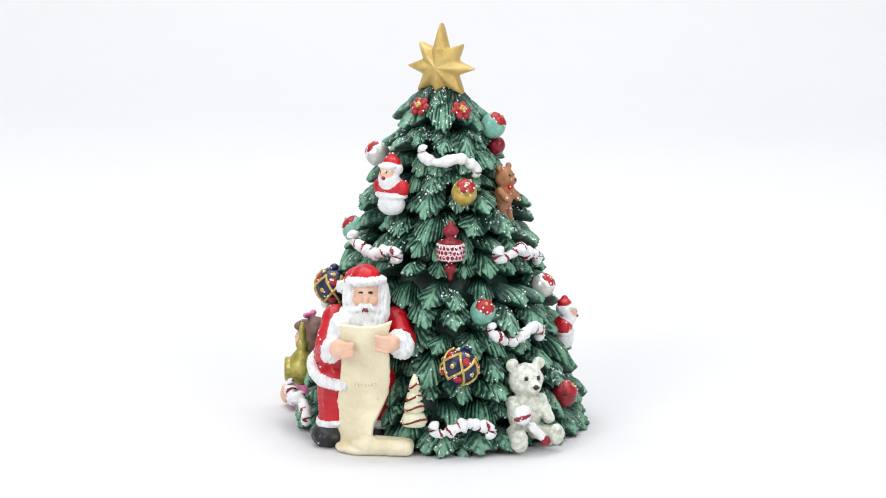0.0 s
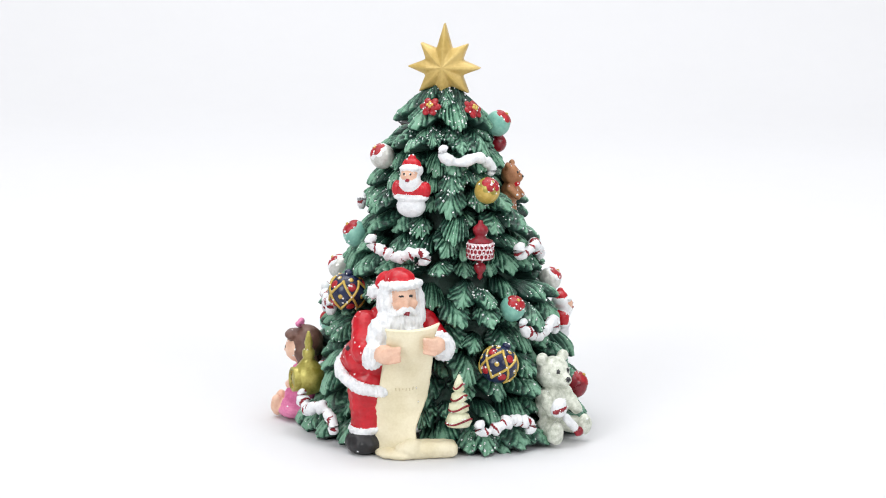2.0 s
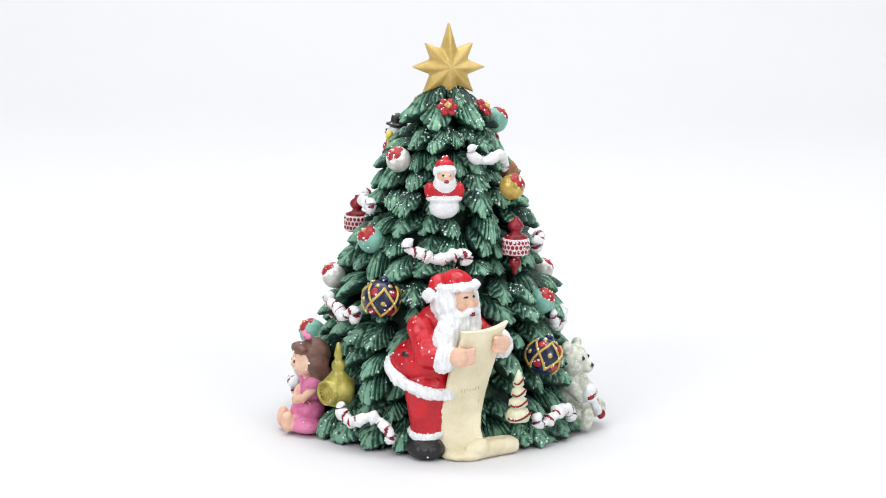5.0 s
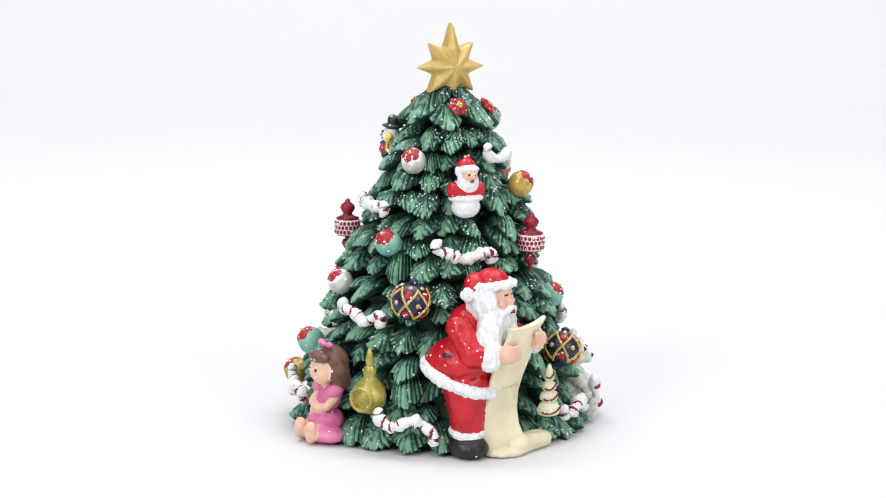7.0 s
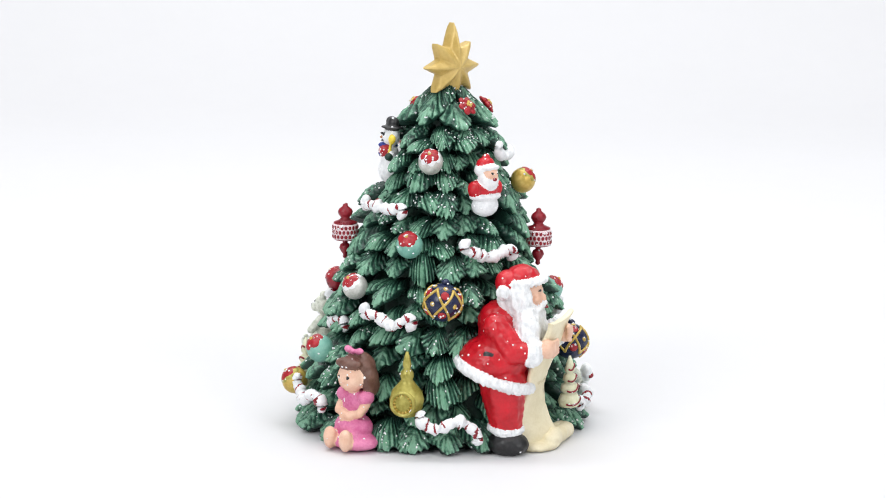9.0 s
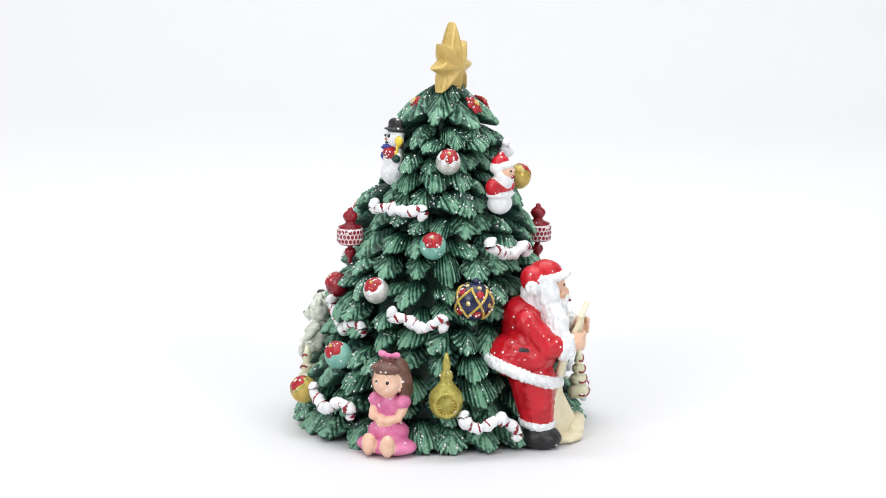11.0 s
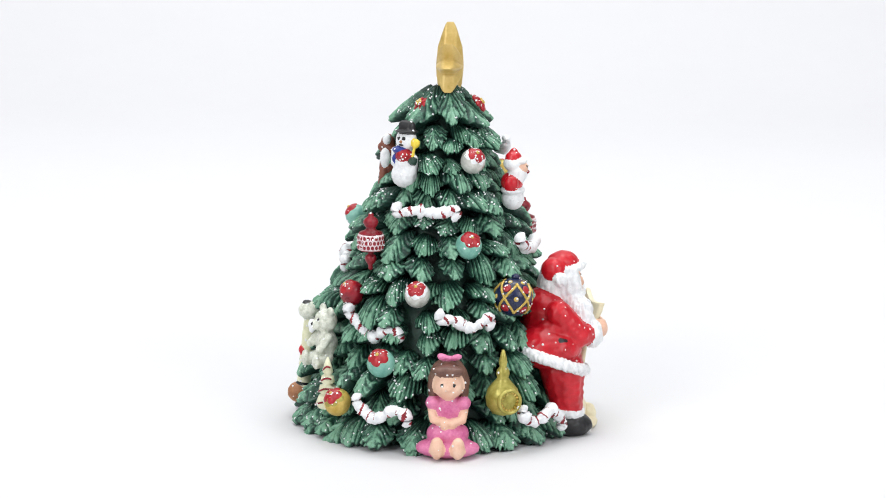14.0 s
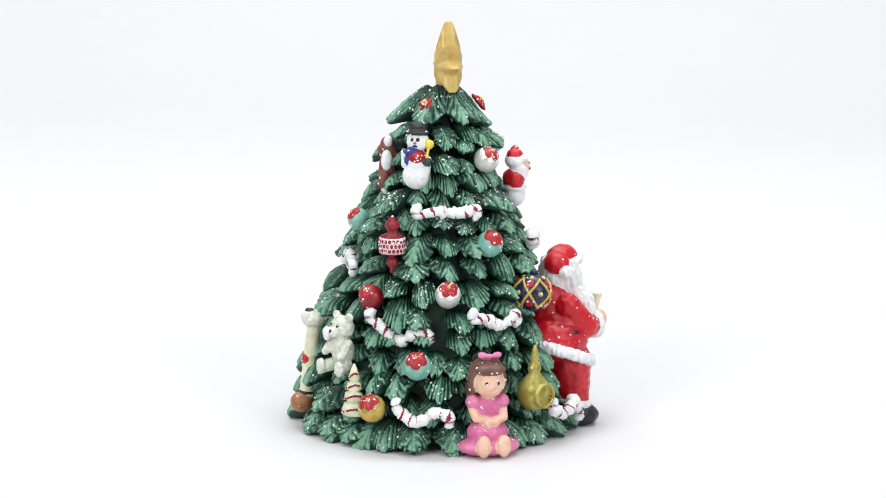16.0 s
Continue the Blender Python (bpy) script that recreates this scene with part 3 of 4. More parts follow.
lattice_ball(-80.7, 0.0342, 0.0606, 0.0072, "navy blue ball ornament with crossed gold cords and red diamonds", 25)
lantern_ornament(-83.2, 0.0763, 0.0449, 0.84)
lantern_ornament(-248.6, 0.0772, 0.0418, 0.82)
candy_garland(-106, 0.1107, -55.5, 0.1072, 0.0272, 3, False, 0.0014, 0.0021, "plain white icing swirl garland")
candy_garland(-55.5, 0.0737, -14.5, 0.0722, 0.0402, 5, True, 0.0016)
candy_garland(-149.5, 0.0743, -114.5, 0.0737, 0.0382, 1, True, 0.0014)
candy_garland(-67, 0.0437, -34, 0.0437, 0.0496, 2, True, 0.0020)
candy_garland(-91.2, 0.0106, -69.2, 0.0136, 0.0600, 4, True, 0.0012)
candy_garland(-238, 0.0880, -190, 0.0908, 0.0300, 6, True, 0.0008)
candy_garland(-203.5, 0.0489, -176.5, 0.0489, 0.0446, 7, True, 0.0018)
candy_garland(-258, 0.0451, -224, 0.0421, 0.0424, 8, True, 0.0024)
candy_garland(-236.3, 0.0162, -214.3, 0.0152, 0.0580, 9, True, 0.0022)
candy_garland(-170.7, 0.0145, -147.7, 0.0111, 0.0597, 10, True, 0.0022)
candy_garland(-300, 0.0675, -282, 0.0675, 0.0370, 12, True, 0.0016)
little_tree(-98.4, 0.0220, 0.0616, 0.0205)
little_tree(-257.0, 0.0222, 0.0572, 0.0205)
reflector_ornament(-176, 0.0213, 0.0602, -2)


# ---- moulded toys ----
def big_bearded():
    w, r, s, k = M_WHITE, M_RED, M_SKIN, M_BLACK
    p = [mass(r, -0.0272, -0.0350, 0.0430, 0.0118, 0.0104, 0.0120),                # torso, bent forward
         mass(r, -0.0275, -0.0335, 0.0490, 0.0108, 0.0092, 0.0078),
         mass(r, -0.0322, -0.0368, 0.0405, 0.0122, 0.0116, 0.0085),
         mass(r, -0.0335, -0.0325, 0.0350, 0.0142, 0.0140, 0.0094),               # coat skirt
         limb(r, (-0.0375, -0.0372, 0.0260), (-0.0390, -0.0390, 0.0115), 0.0094, 0.0066),               # trouser legs
         limb(r, (-0.0235, -0.0372, 0.0260), (-0.0235, -0.0388, 0.0115), 0.0080, 0.0056),
         mass(w, -0.0392, -0.0390, 0.0100, 0.0074, 0.0072, 0.0027, (6, -10, 0)),
         mass(w, -0.0232, -0.0390, 0.0096, 0.0066, 0.0068, 0.0026, (6, 6, 0)),
         mass(k, -0.0410, -0.0402, 0.0040, 0.0072, 0.0086, 0.0048, (0, 0, -8)),
         mass(k, -0.0240, -0.0396, 0.0042, 0.0058, 0.0076, 0.0050),
         limb(r, (-0.0392, -0.0345, 0.0490), (-0.0416, -0.0420, 0.0400), 0.0052, 0.0052),
         limb(r, (-0.0416, -0.0420, 0.0400), (-0.0396, -0.0480, 0.0395), 0.0050, 0.0042),
         limb(r, (-0.0160, -0.0355, 0.0490), (-0.0128, -0.0430, 0.0425), 0.0050, 0.0050),
         limb(r, (-0.0128, -0.0430, 0.0425), (-0.0144, -0.0495, 0.0425), 0.0048, 0.0042),
         mass(w, -0.0394, -0.0490, 0.0400, 0.0045, 0.0042, 0.0062, (0, 25, 0)),
         mass(w, -0.0138, -0.0514, 0.0424, 0.0050, 0.0050, 0.0060, (0, -28, 0)),
         mass(s, -0.0364, -0.0540, 0.0408, 0.0044, 0.0032, 0.0038, (0, 10, 0)),
         mass(s, -0.0182, -0.0566, 0.0438, 0.0044, 0.0032, 0.0036, (0, -14, 0))]
    for i in range(4):                                                             # fingers
        p.append(limb(s, (-0.0362, -0.0560, 0.0382 + 0.0017 * i), (-0.0320, -0.0568, 0.0388 + 0.0016 * i), 0.0009))
        p.append(limb(s, (-0.0186, -0.0590, 0.0412 + 0.0017 * i), (-0.0226, -0.0588, 0.0420 + 0.0016 * i), 0.0009))
    for i in range(48):                                                            # fur hem of the coat
        a = 2 * math.pi * i / 48
        if math.sin(a) > -0.55 or math.cos(a) < -0.1:
            p.append(mass(w, -0.0340 + 0.0143 * math.cos(a), -0.0330 + 0.0143 * math.sin(a), 0.0300 + 0.0050 * math.sin(a), 0.0021, 0.0021, 0.0024))
    hx, hy, hz = -0.0272, -0.0415, 0.0603
    p += [mass(s, hx, hy - 0.0010, hz, 0.0053, 0.0072, 0.0076),
          mass(s, hx, hy - 0.0082, hz - 0.0014, 0.0010, 0.0014, 0.0017, bias=0.0006),
          mass(s, hx - 0.0030, hy - 0.0068, hz - 0.0016, 0.0019, 0.0014, 0.0017, bias=0.0006),
          mass(s, hx + 0.0030, hy - 0.0068, hz - 0.0016, 0.0019, 0.0014, 0.0017, bias=0.0006),
          mass(w, hx, hy - 0.0024, hz - 0.0072, 0.0092, 0.0056, 0.0066),           # beard
          mass(w, hx, hy - 0.0048, hz - 0.0102, 0.0076, 0.0044, 0.0072),
          mass(w, -0.0364, -0.0460, 0.0466, 0.0050, 0.0048, 0.0078, (0, 12, 0)),
          mass(w, hx - 0.0026, hy - 0.0030, hz - 0.0110, 0.0086, 0.0056, 0.0090),
          mass(w, hx + 0.0008, hy - 0.0066, hz - 0.0136, 0.0050, 0.0034, 0.0058),
          mass(w, hx - 0.0060, hy - 0.0002, hz - 0.0024, 0.0030, 0.0054, 0.0078),
          mass(w, hx + 0.0060, hy - 0.0002, hz - 0.0024, 0.0030, 0.0054, 0.0078),
          mass(w, hx, hy + 0.0045, hz - 0.0030, 0.0078, 0.0048, 0.0084),
          limb(w, (hx - 0.0003, hy - 0.0088, hz - 0.0034), (hx - 0.0046, hy - 0.0074, hz - 0.0058), 0.0013, 0.0009, 0.0003),
          limb(w, (hx + 0.0003, hy - 0.0088, hz - 0.0034), (hx + 0.0046, hy - 0.0074, hz - 0.0058), 0.0013, 0.0009, 0.0003),
          mass(M_DRED, hx, hy - 0.0096, hz - 0.0050, 0.0008, 0.0010, 0.0006, bias=0.0006),
          mass(k, hx - 0.0020, hy - 0.0076, hz + 0.0014, 0.0008, 0.0005, 0.0003, (0, -8, 0), 0.0002),
          mass(k, hx + 0.0020, hy - 0.0076, hz + 0.0014, 0.0008, 0.0005, 0.0003, (0, 8, 0), 0.0002),
          mass(r, hx - 0.0004, hy - 0.0002, hz + 0.0060, 0.0058, 0.0066, 0.0050, bias=0.0003),   # cap
          mass(r, hx - 0.0030, hy + 0.0050, hz + 0.0040, 0.0056, 0.0048, 0.0050),
          mass(w, -0.0362, -0.0362, 0.0614, 0.0027)]
    for i in range(20):                                                            # fur brim
        a = 2 * math.pi * i / 20
        p.append(mass(w, hx + 0.0061 * math.cos(a), hy - 0.0008 + 0.0072 * math.sin(a), hz + 0.0046 - 0.0010 * math.sin(a) + 0.0003 * math.cos(a), 0.0019, 0.0019, 0.0016, bias=0.0005))
    p.append(limb(k, (-0.0452, -0.0345, 0.0388), (-0.0455, -0.0322, 0.0392), 0.0008, bias=0.0004))
    figure("bearded_man_figurine", p, tree, "painted figurine of white-bearded man in red fur-trimmed coat and cap, reading", None, 0.0004, 0.0003, (M_WHITE,))


def scroll():
    bm = bmesh.new()
    z_ = [0.0520, 0.0485, 0.0430, 0.0360, 0.0290, 0.0225, 0.0165, 0.0110, 0.0060, 0.0022]
    lx = [-0.0372, -0.0362, -0.0360, -0.0361, -0.0366, -0.0373, -0.0381, -0.0387, -0.0388, -0.0384]
    ly = [-0.0552, -0.0546, -0.0522, -0.0482, -0.0470, -0.0462, -0.0440, -0.0420, -0.0418, -0.0434]
    rx = [-0.0168, -0.0180, -0.0182, -0.0177, -0.0176, -0.0180, -0.0206, -0.0238, -0.0242, -0.0218]
    ry = [-0.0592, -0.0570, -0.0552, -0.0524, -0.0494, -0.0476, -0.0490, -0.0522, -0.0552, -0.0578]
    nu, nv, rows = 16, 60, []
    for j in range(nv + 1):
        f = j / nv * 9
        z, x0, y0, x1, y1 = (float(np.interp(f, range(10), q)) for q in (z_, lx, ly, rx, ry))
        row = []
        for i in range(nu + 1):
            u = i / nu
            jag = 0.0004 * noise.noise(Vector((u * 6, f * 4, 1)))
            flare = max(0.0, 1 - f / 1.8)
            belly = 0.0012 * math.sin(math.pi * u) * (1 - 2.0 * flare)
            row.append(bm.verts.new((x0 + (x1 - x0) * u + jag, y0 + (y1 - y0) * u - belly, z + flare * (0.0030 * abs(2 * u - 1) ** 2 * (1 if u > 0.5 else 0.3) - 0.0018) + jag)))
        rows.append(row)
    for a, b in zip(rows, rows[1:]):
        for i in range(nu):
            bm.faces.new((a[i], a[i + 1], b[i + 1], b[i]))
    ob = part("scroll", bm, M_CREAM, tree, "long cream parchment scroll curling onto the base")
    sol = ob.modifiers.new("thick", "SOLIDIFY")
    sol.thickness, sol.offset = 0.0022, 0.0
    sub = ob.modifiers.new("soft", "SUBSURF")
    sub.levels = sub.render_levels = 1
    # the end that curls round on the base
    figure("scroll_end", [mass(M_CREAM, -0.0300, -0.0505, 0.0016, 0.0092, 0.0066, 0.0024, (0, 0, -28)), limb(M_CREAM, (-0.0290, -0.0535, 0.0030), (-0.0115, -0.0562, 0.0034), 0.0036, 0.0034),
                         limb(M_CREAM, (-0.0230, -0.0515, 0.0040), (-0.0108, -0.0540, 0.0040), 0.0030, 0.0026), mass(M_CREAM, -0.0262, -0.0548, 0.0040, 0.0046, 0.0034, 0.0042)],
           tree, "rolled end of the parchment scroll", None, 0.0004, 0.0003)
    rnd = random.Random(4)
    for row, z in enumerate((0.0262, 0.0205)):                                     # faint scratched writing
        for i in range(7):
            b = bmesh.new()
            x = -0.0310 + 0.0013 * i + 0.001 * row
            y = (-0.0498, -0.0484)[row] - (0.12, 0.19)[row] * (x + 0.0270)
            bmesh.ops.create_cube(b, size=1, matrix=pose(x, y, z + rnd.uniform(-0.0004, 0.0004), 0, rnd.uniform(-14, 14), 0) @ Matrix.Diagonal((0.00028, 0.0004, rnd.uniform(0.0009, 0.0018), 1)))
            part("mark", b, M_INK, ob)


def doll_girl():
    k, s, h = M_PINK, M_SKIN, M_HAIR
    p = [mass(h, -0.0056, 0.0022, 0.0246, 0.0022, 0.0042, 0.0044), mass(h, 0.0056, 0.0022, 0.0246, 0.0022, 0.0042, 0.0044), mass(h, 0, 0.0010, 0.0306, 0.0072, 0.0066, 0.0072), mass(h, -0.0056, 0.0012, 0.0275, 0.0024, 0.0044, 0.0052), mass(h, 0.0056, 0.0012, 0.0275, 0.0024, 0.0044, 0.0052),
         mass(s, 0, -0.0030, 0.0282, 0.0058, 0.0050, 0.0058, bias=0.0004), mass(s, 0, -0.0078, 0.0272, 0.0009, 0.0008, 0.0008),
         mass(h, 0, -0.0045, 0.0338, 0.0062, 0.0036, 0.0022, bias=0.0008),
         mass(M_BLACK, -0.0022, -0.0073, 0.0288, 0.0006, 0.0006, 0.0006, bias=0.0005), mass(M_BLACK, 0.0022, -0.0073, 0.0288, 0.0006, 0.0006, 0.0006, bias=0.0005),
         mass(k, 0.0030, -0.0020, 0.0385, 0.0022, 0.0013, 0.0012, (0, -12, 0)), mass(k, -0.0024, -0.0020, 0.0386, 0.0021, 0.0015, 0.0014, (0, 12, 0)), mass(k, 0.0002, -0.0026, 0.0383, 0.0011),
         mass(k, 0, 0.0000, 0.0178, 0.0056, 0.0046, 0.0062), mass(k, -0.0056, -0.0008, 0.0205, 0.0030, 0.0034, 0.0028), mass(k, 0.0056, -0.0008, 0.0205, 0.0030, 0.0034, 0.0028),
         limb(s, (-0.0062, -0.0012, 0.0180), (-0.0054, -0.0045, 0.0148), 0.0017), limb(s, (-0.0054, -0.0045, 0.0148), (0.0016, -0.0062, 0.0134), 0.0016, 0.0017),
         limb(s, (0.0062, -0.0012, 0.0180), (0.0054, -0.0045, 0.0148), 0.0017), limb(s, (0.0054, -0.0045, 0.0148), (-0.0012, -0.0062, 0.0128), 0.0016, 0.0017),
         mass(k, 0, -0.0015, 0.0086, 0.0082, 0.0068, 0.0052), mass(k, 0, -0.0030, 0.0036, 0.0124, 0.0078, 0.0038),
         limb(k, (-0.0042, -0.0030, 0.0070), (-0.0040, -0.0085, 0.0050), 0.0030, 0.0026), limb(k, (0.0042, -0.0030, 0.0070), (0.0040, -0.0085, 0.0050), 0.0030, 0.0026),
         mass(s, -0.0040, -0.0105, 0.0052, 0.0027, 0.0026, 0.0044, bias=0.0006), mass(s, 0.0040, -0.0105, 0.0052, 0.0027, 0.0026, 0.0044, bias=0.0006)]
    figure("doll", p, tree, "small doll in pink dress with brown bob and pink bow, sitting", at(-199.0, 0.0, 0.0532, -6), 0.0004, 0.0002)


def bear(name, label, mat, m, k, face, extra=(), upright=False):
    p = [mass(mat, 0, 0, 0.0262, 0.0070, 0.0062, 0.0066), mass(mat, -0.0056, 0.0004, 0.0322, 0.0026, 0.0020, 0.0026), mass(mat, 0.0056, 0.0004, 0.0322, 0.0026, 0.0020, 0.0026),
         mass(mat, 0.0002, -0.0056, 0.0242, 0.0034, 0.0030, 0.0028), mass(mat, 0, 0.0004, 0.0135, 0.0070, 0.0060, 0.0082),
         limb(mat, (-0.0060, -0.0010, 0.0180), (-0.0062, -0.0066, 0.0128), 0.0028, 0.0024), limb(mat, (0.0060, -0.0010, 0.0180), (0.0072, -0.0060, 0.0120), 0.0028, 0.0024),
         limb(mat, (-0.0045, -0.0010, 0.0060), (-0.0064, -0.0080, 0.0040), 0.0036, 0.0034), limb(mat, (0.0045, -0.0010, 0.0060), (0.0085, -0.0076, 0.0050), 0.0036, 0.0034),
         mass(mat, -0.0066, -0.0096, 0.0048, 0.0034, 0.0020, 0.0046), mass(mat, 0.0092, -0.0090, 0.0058, 0.0034, 0.0020, 0.0042),
         mass(face, 0.0002, -0.0086, 0.0250, 0.0009, 0.0006, 0.0007, bias=0.0004), mass(face, -0.0026, -0.0058, 0.0280, 0.0006, bias=0.0004), mass(face, 0.0028, -0.0058, 0.0280, 0.0006, bias=0.0004), *extra]
    if upright:
        p = p[:7] + [limb(mat, (-0.0036, 0.0, 0.0070), (-0.0040, -0.0014, -0.0010), 0.0036, 0.0030), limb(mat, (0.0036, 0.0, 0.0070), (0.0044, -0.0014, -0.0004), 0.0036, 0.0030)] + p[11:]
    p = [(s[0], s[1], tuple(k * q for q in s[2]), tuple(k * q for q in s[3]), s[4] if s[0] == "mass" else tuple(k * q for q in s[4]), s[5] * k) for s in p]
    figure(name, p, tree, label, m, 0.00042, 0.0004 * k)


def small_bearded(phi, z, r, k=1.0, turn=0.0):
    w, r_, s = M_WHITE, M_RED, M_SKIN
    p = [mass(w, 0, 0, -0.0062, 0.0060, 0.0046, 0.0046), mass(w, 0, 0, -0.0026, 0.0074, 0.0050, 0.0020), mass(r_, 0, 0.0004, 0.0008, 0.0068, 0.0046, 0.0042),
         mass(r_, -0.0058, 0, 0.0006, 0.0022, 0.0030, 0.0034), mass(r_, 0.0058, 0, 0.0006, 0.0022, 0.0030, 0.0034),
         mass(w, 0, -0.0018, 0.0042, 0.0044, 0.0040, 0.0046, bias=0.0003), mass(w, 0, 0, 0.0082, 0.0048, 0.0042, 0.0034),
         mass(s, 0, -0.0036, 0.0066, 0.0030, 0.0024, 0.0026, bias=0.0006), mass(w, 0, -0.0034, 0.0094, 0.0042, 0.0022, 0.0012, bias=0.0006),
         mass(M_DRED, 0, -0.0062, 0.0050, 0.0008, 0.0006, 0.0006, bias=0.0006), mass(M_BLACK, -0.0013, -0.0058, 0.0074, 0.0005, bias=0.0005), mass(M_BLACK, 0.0013, -0.0058, 0.0074, 0.0005, bias=0.0005),
         mass(r_, 0, 0, 0.0106, 0.0038, 0.0034, 0.0026, bias=0.0002), mass(r_, 0.0003, 0, 0.0124, 0.0017, 0.0018, 0.0022)]
    p = [(s_[0], s_[1], tuple(k * q for q in s_[2]), tuple(k * q for q in s_[3]), s_[4], s_[5] * k) for s_ in p]
    figure("bearded_man_ornament", p, tree, "small ornament of white-bearded man in red jacket and cap", at(phi, z, r, turn), 0.00036, 0.00015)


def snowman(phi, z, r):
    w = M_WHITE
    p = [mass(w, 0, 0, -0.0085, 0.0062, 0.0044, 0.0060), mass(w, 0, 0, -0.0020, 0.0054, 0.0040, 0.0056), limb(w, (-0.0058, 0.0004, 0.0016), (-0.0054, 0.0, -0.0040), 0.0016), mass(w, 0.0002, 0, 0.0062, 0.0048, 0.0040, 0.0044), limb(w, (-0.0022, 0, 0.0076), (0.0026, 0, 0.0076), 0.0026),
         mass(M_BLUE, -0.0020, -0.0004, 0.0022, 0.0036, 0.0046, 0.0016, bias=0.0005), mass(M_BLUE, -0.0036, -0.0008, -0.0016, 0.0014, 0.0036, 0.0024, bias=0.0002), mass(M_CRIMSON, 0.0008, -0.0020, 0.0000, 0.0034, 0.0034, 0.0026, bias=0.0005),
         mass(M_BLACK, 0.0002, 0.0002, 0.0104, 0.0056, 0.0050, 0.0010, bias=0.0004), limb(M_BLACK, (-0.0014, 0.0002, 0.0112), (0.0018, 0.0002, 0.0112), 0.0026), limb(M_BLACK, (-0.0014, 0.0002, 0.0128), (0.0018, 0.0002, 0.0128), 0.0026),
         mass(M_YELLOW, 0.0058, -0.0012, 0.0056, 0.0022, 0.0016, 0.0022), limb(M_YELLOW, (0.0056, -0.0014, 0.0040), (0.0050, -0.0018, -0.0004), 0.0007), mass(M_CORE, 0.0056, -0.0022, -0.0022, 0.0020, 0.0018, 0.0016, bias=0.0003),
         limb(w, (0.0052, -0.0006, -0.0010), (0.0046, 0.0004, -0.0090), 0.0017), mass(M_BLACK, -0.0014, -0.0042, 0.0076, 0.0005, bias=0.0004), mass(M_BLACK, 0.0014, -0.0042, 0.0076, 0.0005, bias=0.0004),
         mass(M_BLACK, 0.0, -0.0043, 0.0044, 0.0012, 0.0004, 0.0003, bias=0.0003), mass(M_BROWN, 0.0001, -0.0046, 0.0060, 0.0006)]
    figure("snowman_ornament", p, tree, "white snowman ornament with black hat, blue scarf and yellow broom", at(phi, z, r, 10, -4) @ Matrix.Scale(0.89, 4), 0.00036, 0.0002)


def rocking_horse(phi, z, r):
    b, w = M_RBROWN, M_WHITE
    p = [mass(b, 0, 0, 0.0080, 0.0036, 0.0034, 0.0040), mass(b, 0, -0.0026, 0.0058, 0.0020, 0.0022, 0.0022), mass(w, 0.0032, 0, 0.0100, 0.0022, 0.0020, 0.0026), limb(b, (0, 0.0006, 0.0050), (0, 0, -0.0040), 0.0038, 0.0042),
         mass(w, 0.0030, -0.0006, 0.0010, 0.0022, 0.0026, 0.0050), limb(b, (-0.0022, -0.0012, -0.0050), (-0.0022, -0.0020, -0.0110), 0.0024, 0.0024), limb(b, (0.0024, -0.0012, -0.0050), (0.0024, -0.0020, -0.0100), 0.0024, 0.0022),
         limb(w, (-0.0050, -0.0010, -0.0132), (0.0050, -0.0010, -0.0128), 0.0017)]
    figure("toy_horse_ornament", p, tree, "red-brown toy horse ornament with white mane", at(phi, z, r) @ Matrix.Scale(0.86, 4), 0.0004, 0.0002)


def stick_toy(phi, r):
    c = M_PALE
    p = [limb(c, (0, 0, 0.0100), (0, -0.0010, 0.0420), 0.0029, 0.0027), mass(M_BEAR, 0, -0.0018, 0.0466, 0.0048, 0.0046, 0.0046), mass(M_BEAR, 0, 0.0034, 0.0500, 0.0030, 0.0036, 0.0030), mass(M_BLACK, 0, -0.0030, 0.0500, 0.0026, 0.0022, 0.0014),
         mass(M_RED, 0, -0.0026, 0.0270, 0.0024, 0.0014, 0.0020, bias=0.0005), mass(M_BLACK, 0, 0, 0.0112, 0.0027, 0.0027, 0.0010, bias=0.0004), mass(M_BROWN, 0, -0.0014, 0.0062, 0.0042, 0.0046, 0.0052)]
    figure("hobby_stick_toy", p, tree, "cream stick toy with grey-white head and brown foot", at(phi, 0.0050, r, 0, -8) @ Matrix.Diagonal((1, 1, 0.84, 1)), 0.0004, 0.0002)


big_bearded()
scroll()
doll_girl()
bear("teddy_bear", "sitting white teddy bear holding a red-striped candy cane", M_BEAR, at(-51.5, 0.0010, 0.0548, -14), 1.0, M_BLACK,
     (mass(M_WHITE, -0.0060, -0.0098, 0.0150, 0.0038, 0.0024, 0.0040, bias=0.0003), mass(M_DRED, -0.0066, -0.0112, 0.0146, 0.0038, 0.0014, 0.0009, (0, -16, 0), 0.0004), limb(M_WHITE, (-0.0020, -0.0100, 0.0105), (0.0040, -0.0110, 0.0040), 0.0017), mass(M_DRED, 0.0034, -0.0116, 0.0046, 0.0016, 0.0014, 0.0022, (0, 30, 0), 0.0004)))
bear("teddy_bear", "small white teddy bear clutching a round sweet", M_BEAR, at(-271, 0.0252, 0.0474), 0.72, M_BLACK, (mass(M_WHITE, -0.0060, -0.0060, 0.0225, 0.0030, 0.0020, 0.0040),))
bear("teddy_bear", "small brown teddy bear ornament with red bow", M_BROWN, at(-26, 0.0850, 0.0284, -6), 0.61, M_BLACK, (mass(M_RED, 0, -0.0052, 0.0200, 0.0028, 0.0014, 0.0014, bias=0.0004),), True)
small_bearded(-127.5, 0.0976, 0.0300, 0.97, 4)
small_bearded(-5, 0.0400, 0.0508, 0.86)
snowman(-246.5, 0.1094, 0.0196)
rocking_horse(-303, 0.1050, 0.0206)
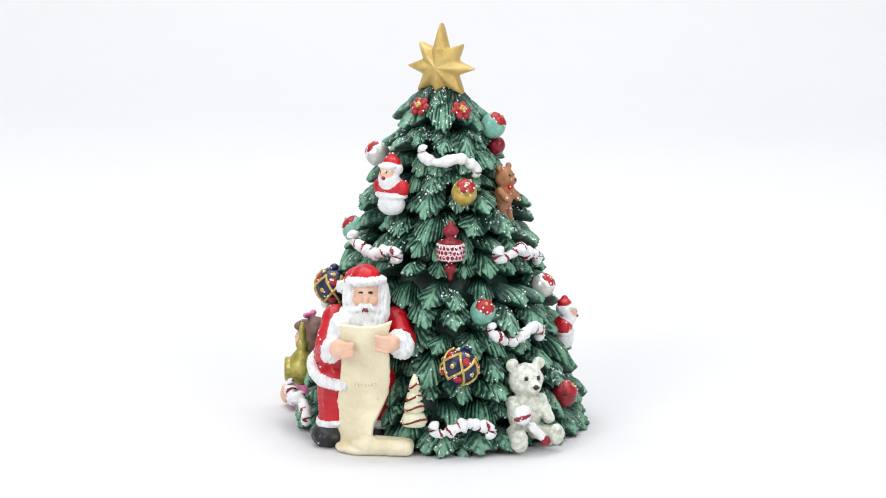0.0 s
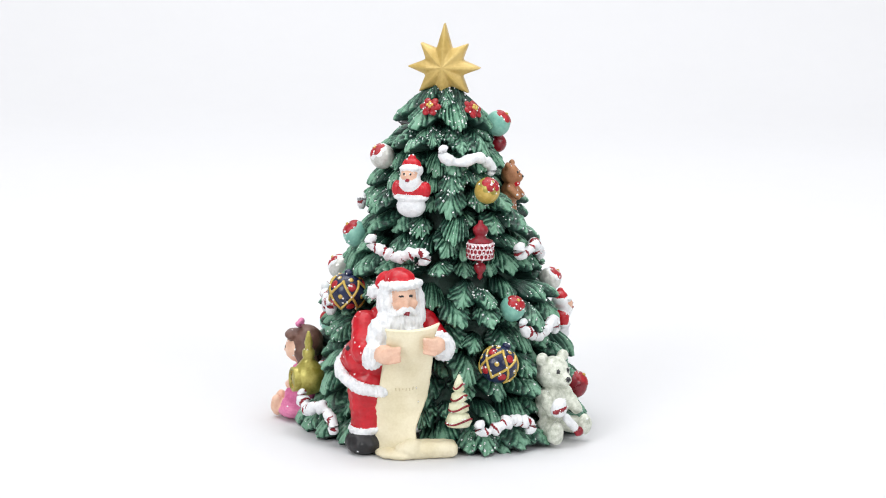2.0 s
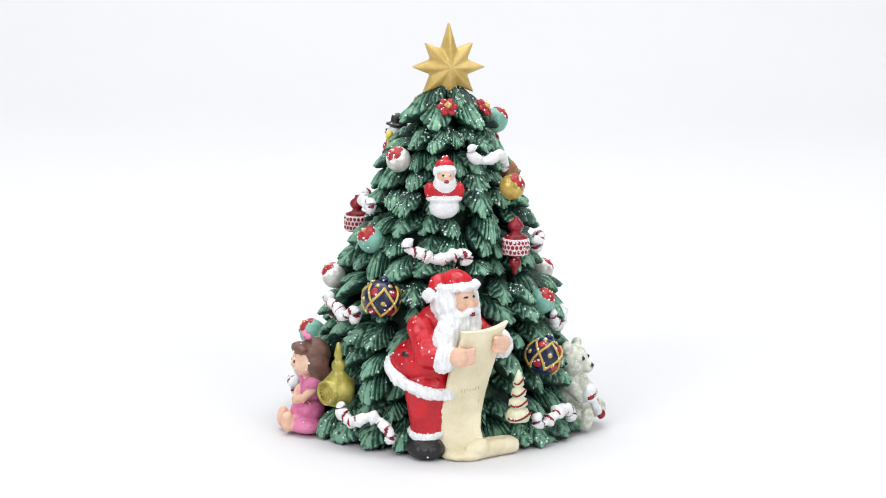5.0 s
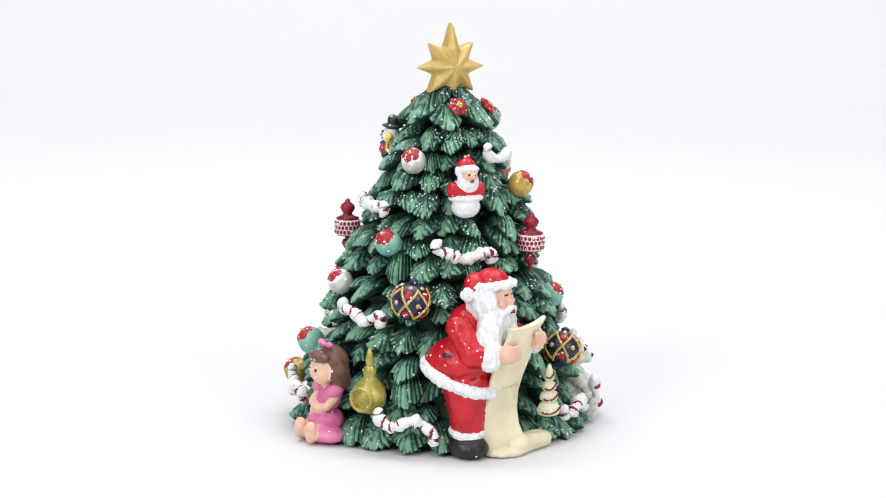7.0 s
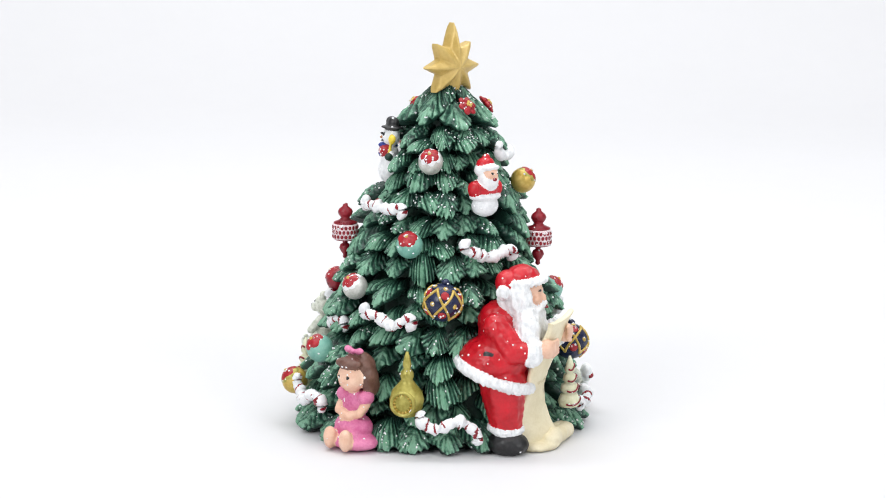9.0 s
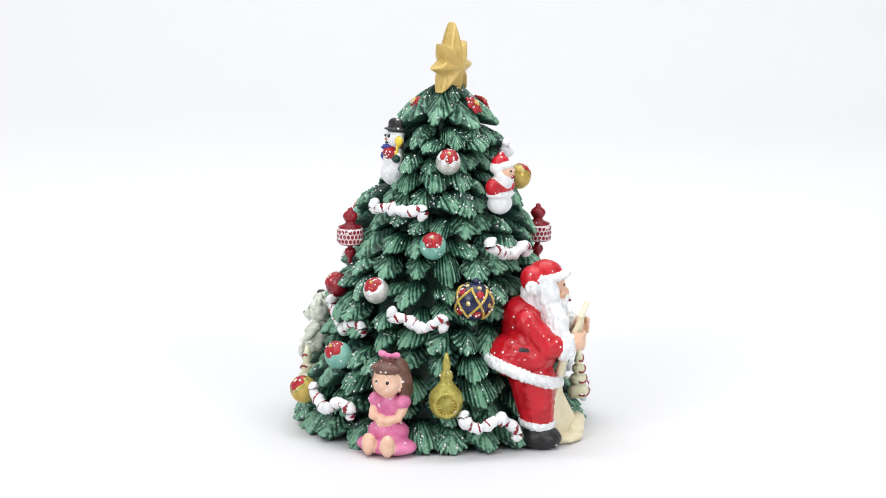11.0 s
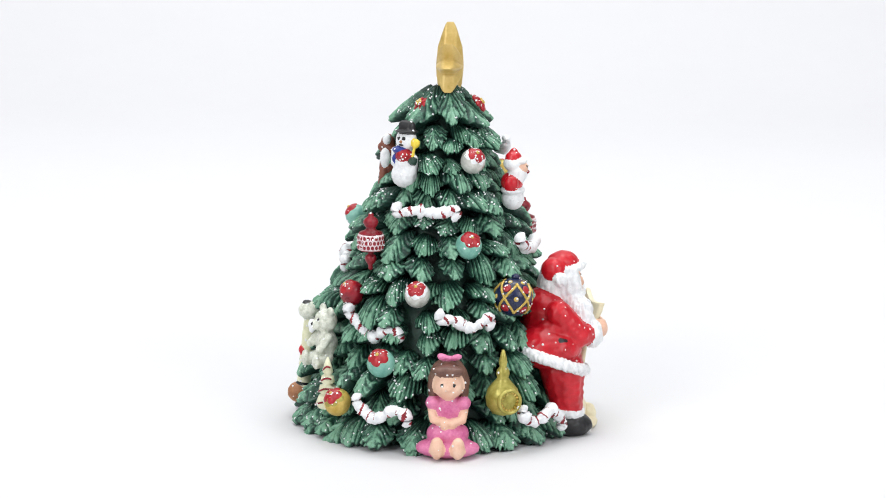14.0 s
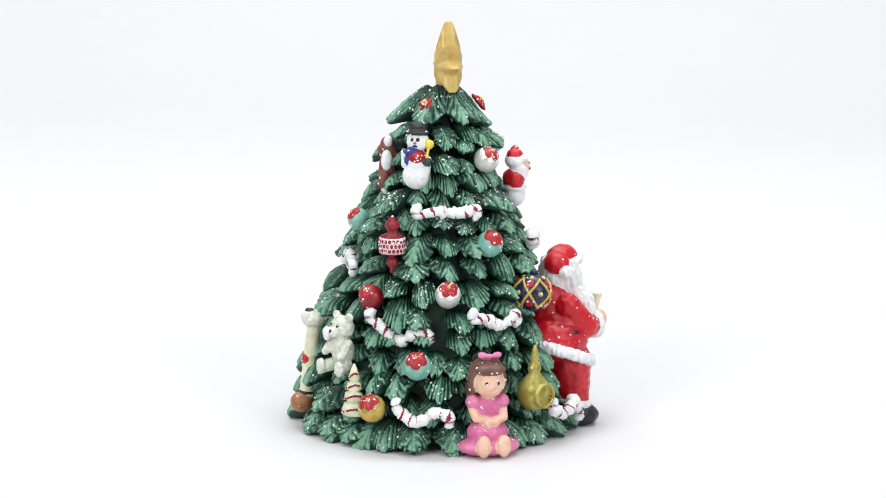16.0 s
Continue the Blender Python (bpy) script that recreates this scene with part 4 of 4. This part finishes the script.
stick_toy(-294.4, 0.0548)


nest(-124, 0.028, 0.014, 0.038, 0.007)
nest(-108, 0.006, 0.006, 0.008, 0.006)
nest(-294, 0.008, 0.005, 0.008, 0.005)
nest(-150, 0.030, 0.005, 0.013, 0.0055)
nest(-199, 0.016, 0.006, 0.018, 0.006)
nest(-51.2, 0.016, 0.007, 0.016, 0.006)
nest(-271, 0.038, 0.007, 0.012, 0.006)
nest(-25, 0.094, 0.005, 0.010, 0.005)
nest(-127.5, 0.098, 0.006, 0.012, 0.005)
nest(-5, 0.041, 0.006, 0.012, 0.004)
nest(-244, 0.111, 0.006, 0.014, 0.006)
nest(-284, 0.108, 0.005, 0.013, 0.005)
foliage()


# ---- glitter: tiny white flakes stuck all over the outer surface ----
def glitter():
    rnd = random.Random(21)
    bpy.context.view_layer.update()
    pos, tri = [], []
    spots = []
    for ob in tree.children_recursive:
        if ob.type != "MESH" or ob.name.split(".")[0] in ("core", "scroll", "scroll_end", "star"):
            continue
        me, mw = ob.data, ob.matrix_world
        tuft, man = ob.name.startswith("tuft"), ob.name.startswith("bearded_man_fig")
        tries = rnd.choice((5, 9, 16, 34, 70)) if tuft else 260 if man else int(len(me.polygons) ** 0.5 / 2)
        for _ in range(tries):
            f = me.polygons[rnd.randrange(len(me.polygons))]
            p, q = mw @ f.center, (mw.to_3x3() @ f.normal).normalized()
            out = Vector((p.x - CX, p.y - CY, 0))
            if out.length > spread(max(p.z, 0)) - 0.006 and q.dot(out.normalized()) + 0.4 * q.z > 0.25 and p.z > 0.002 and (not man or (q.x < -0.35 and q.y > -0.55)):
                spots.append((p, q))
    for p, q in spots:
        s = 0.00042 * rnd.uniform(0.55, 1.35)
        e = q.orthogonal().normalized()
        g, b = q.cross(e), len(pos)
        pos += [tuple(p + s * 0.9 * q)] + [tuple(p + s * (math.cos(i * 1.2566) * e + math.sin(i * 1.2566) * g)) for i in range(5)]
        tri += [(b, b + 1 + i, b + 1 + (i + 1) % 5) for i in range(5)]
    me = bpy.data.meshes.new("glitter")
    me.from_pydata(pos, [], tri)
    ob = finish("glitter", me, M_GLITTER, tree, "scattered white glitter flakes", None, False)
    tagged(ob, kind="stuff")


glitter()


# ---- motion: the figurine turns steadily on its hidden turntable ----
def motions():
    rows = [(0.0, 0.0), (1.0, 8.45), (2.0, 16.9), (3.0, 25.15), (4.0, 33.35), (6.5, 53.75), (7.0, 57.8), (8.0, 65.95), (9.0, 74.0), (11.5, 93.85), (12.0, 97.8), (14.0, 113.9), (16.0, 130.2)]
    walk(tree, [(t, pose(0, 0, 0, 0, 0, a)) for t, a in rows])


motions()
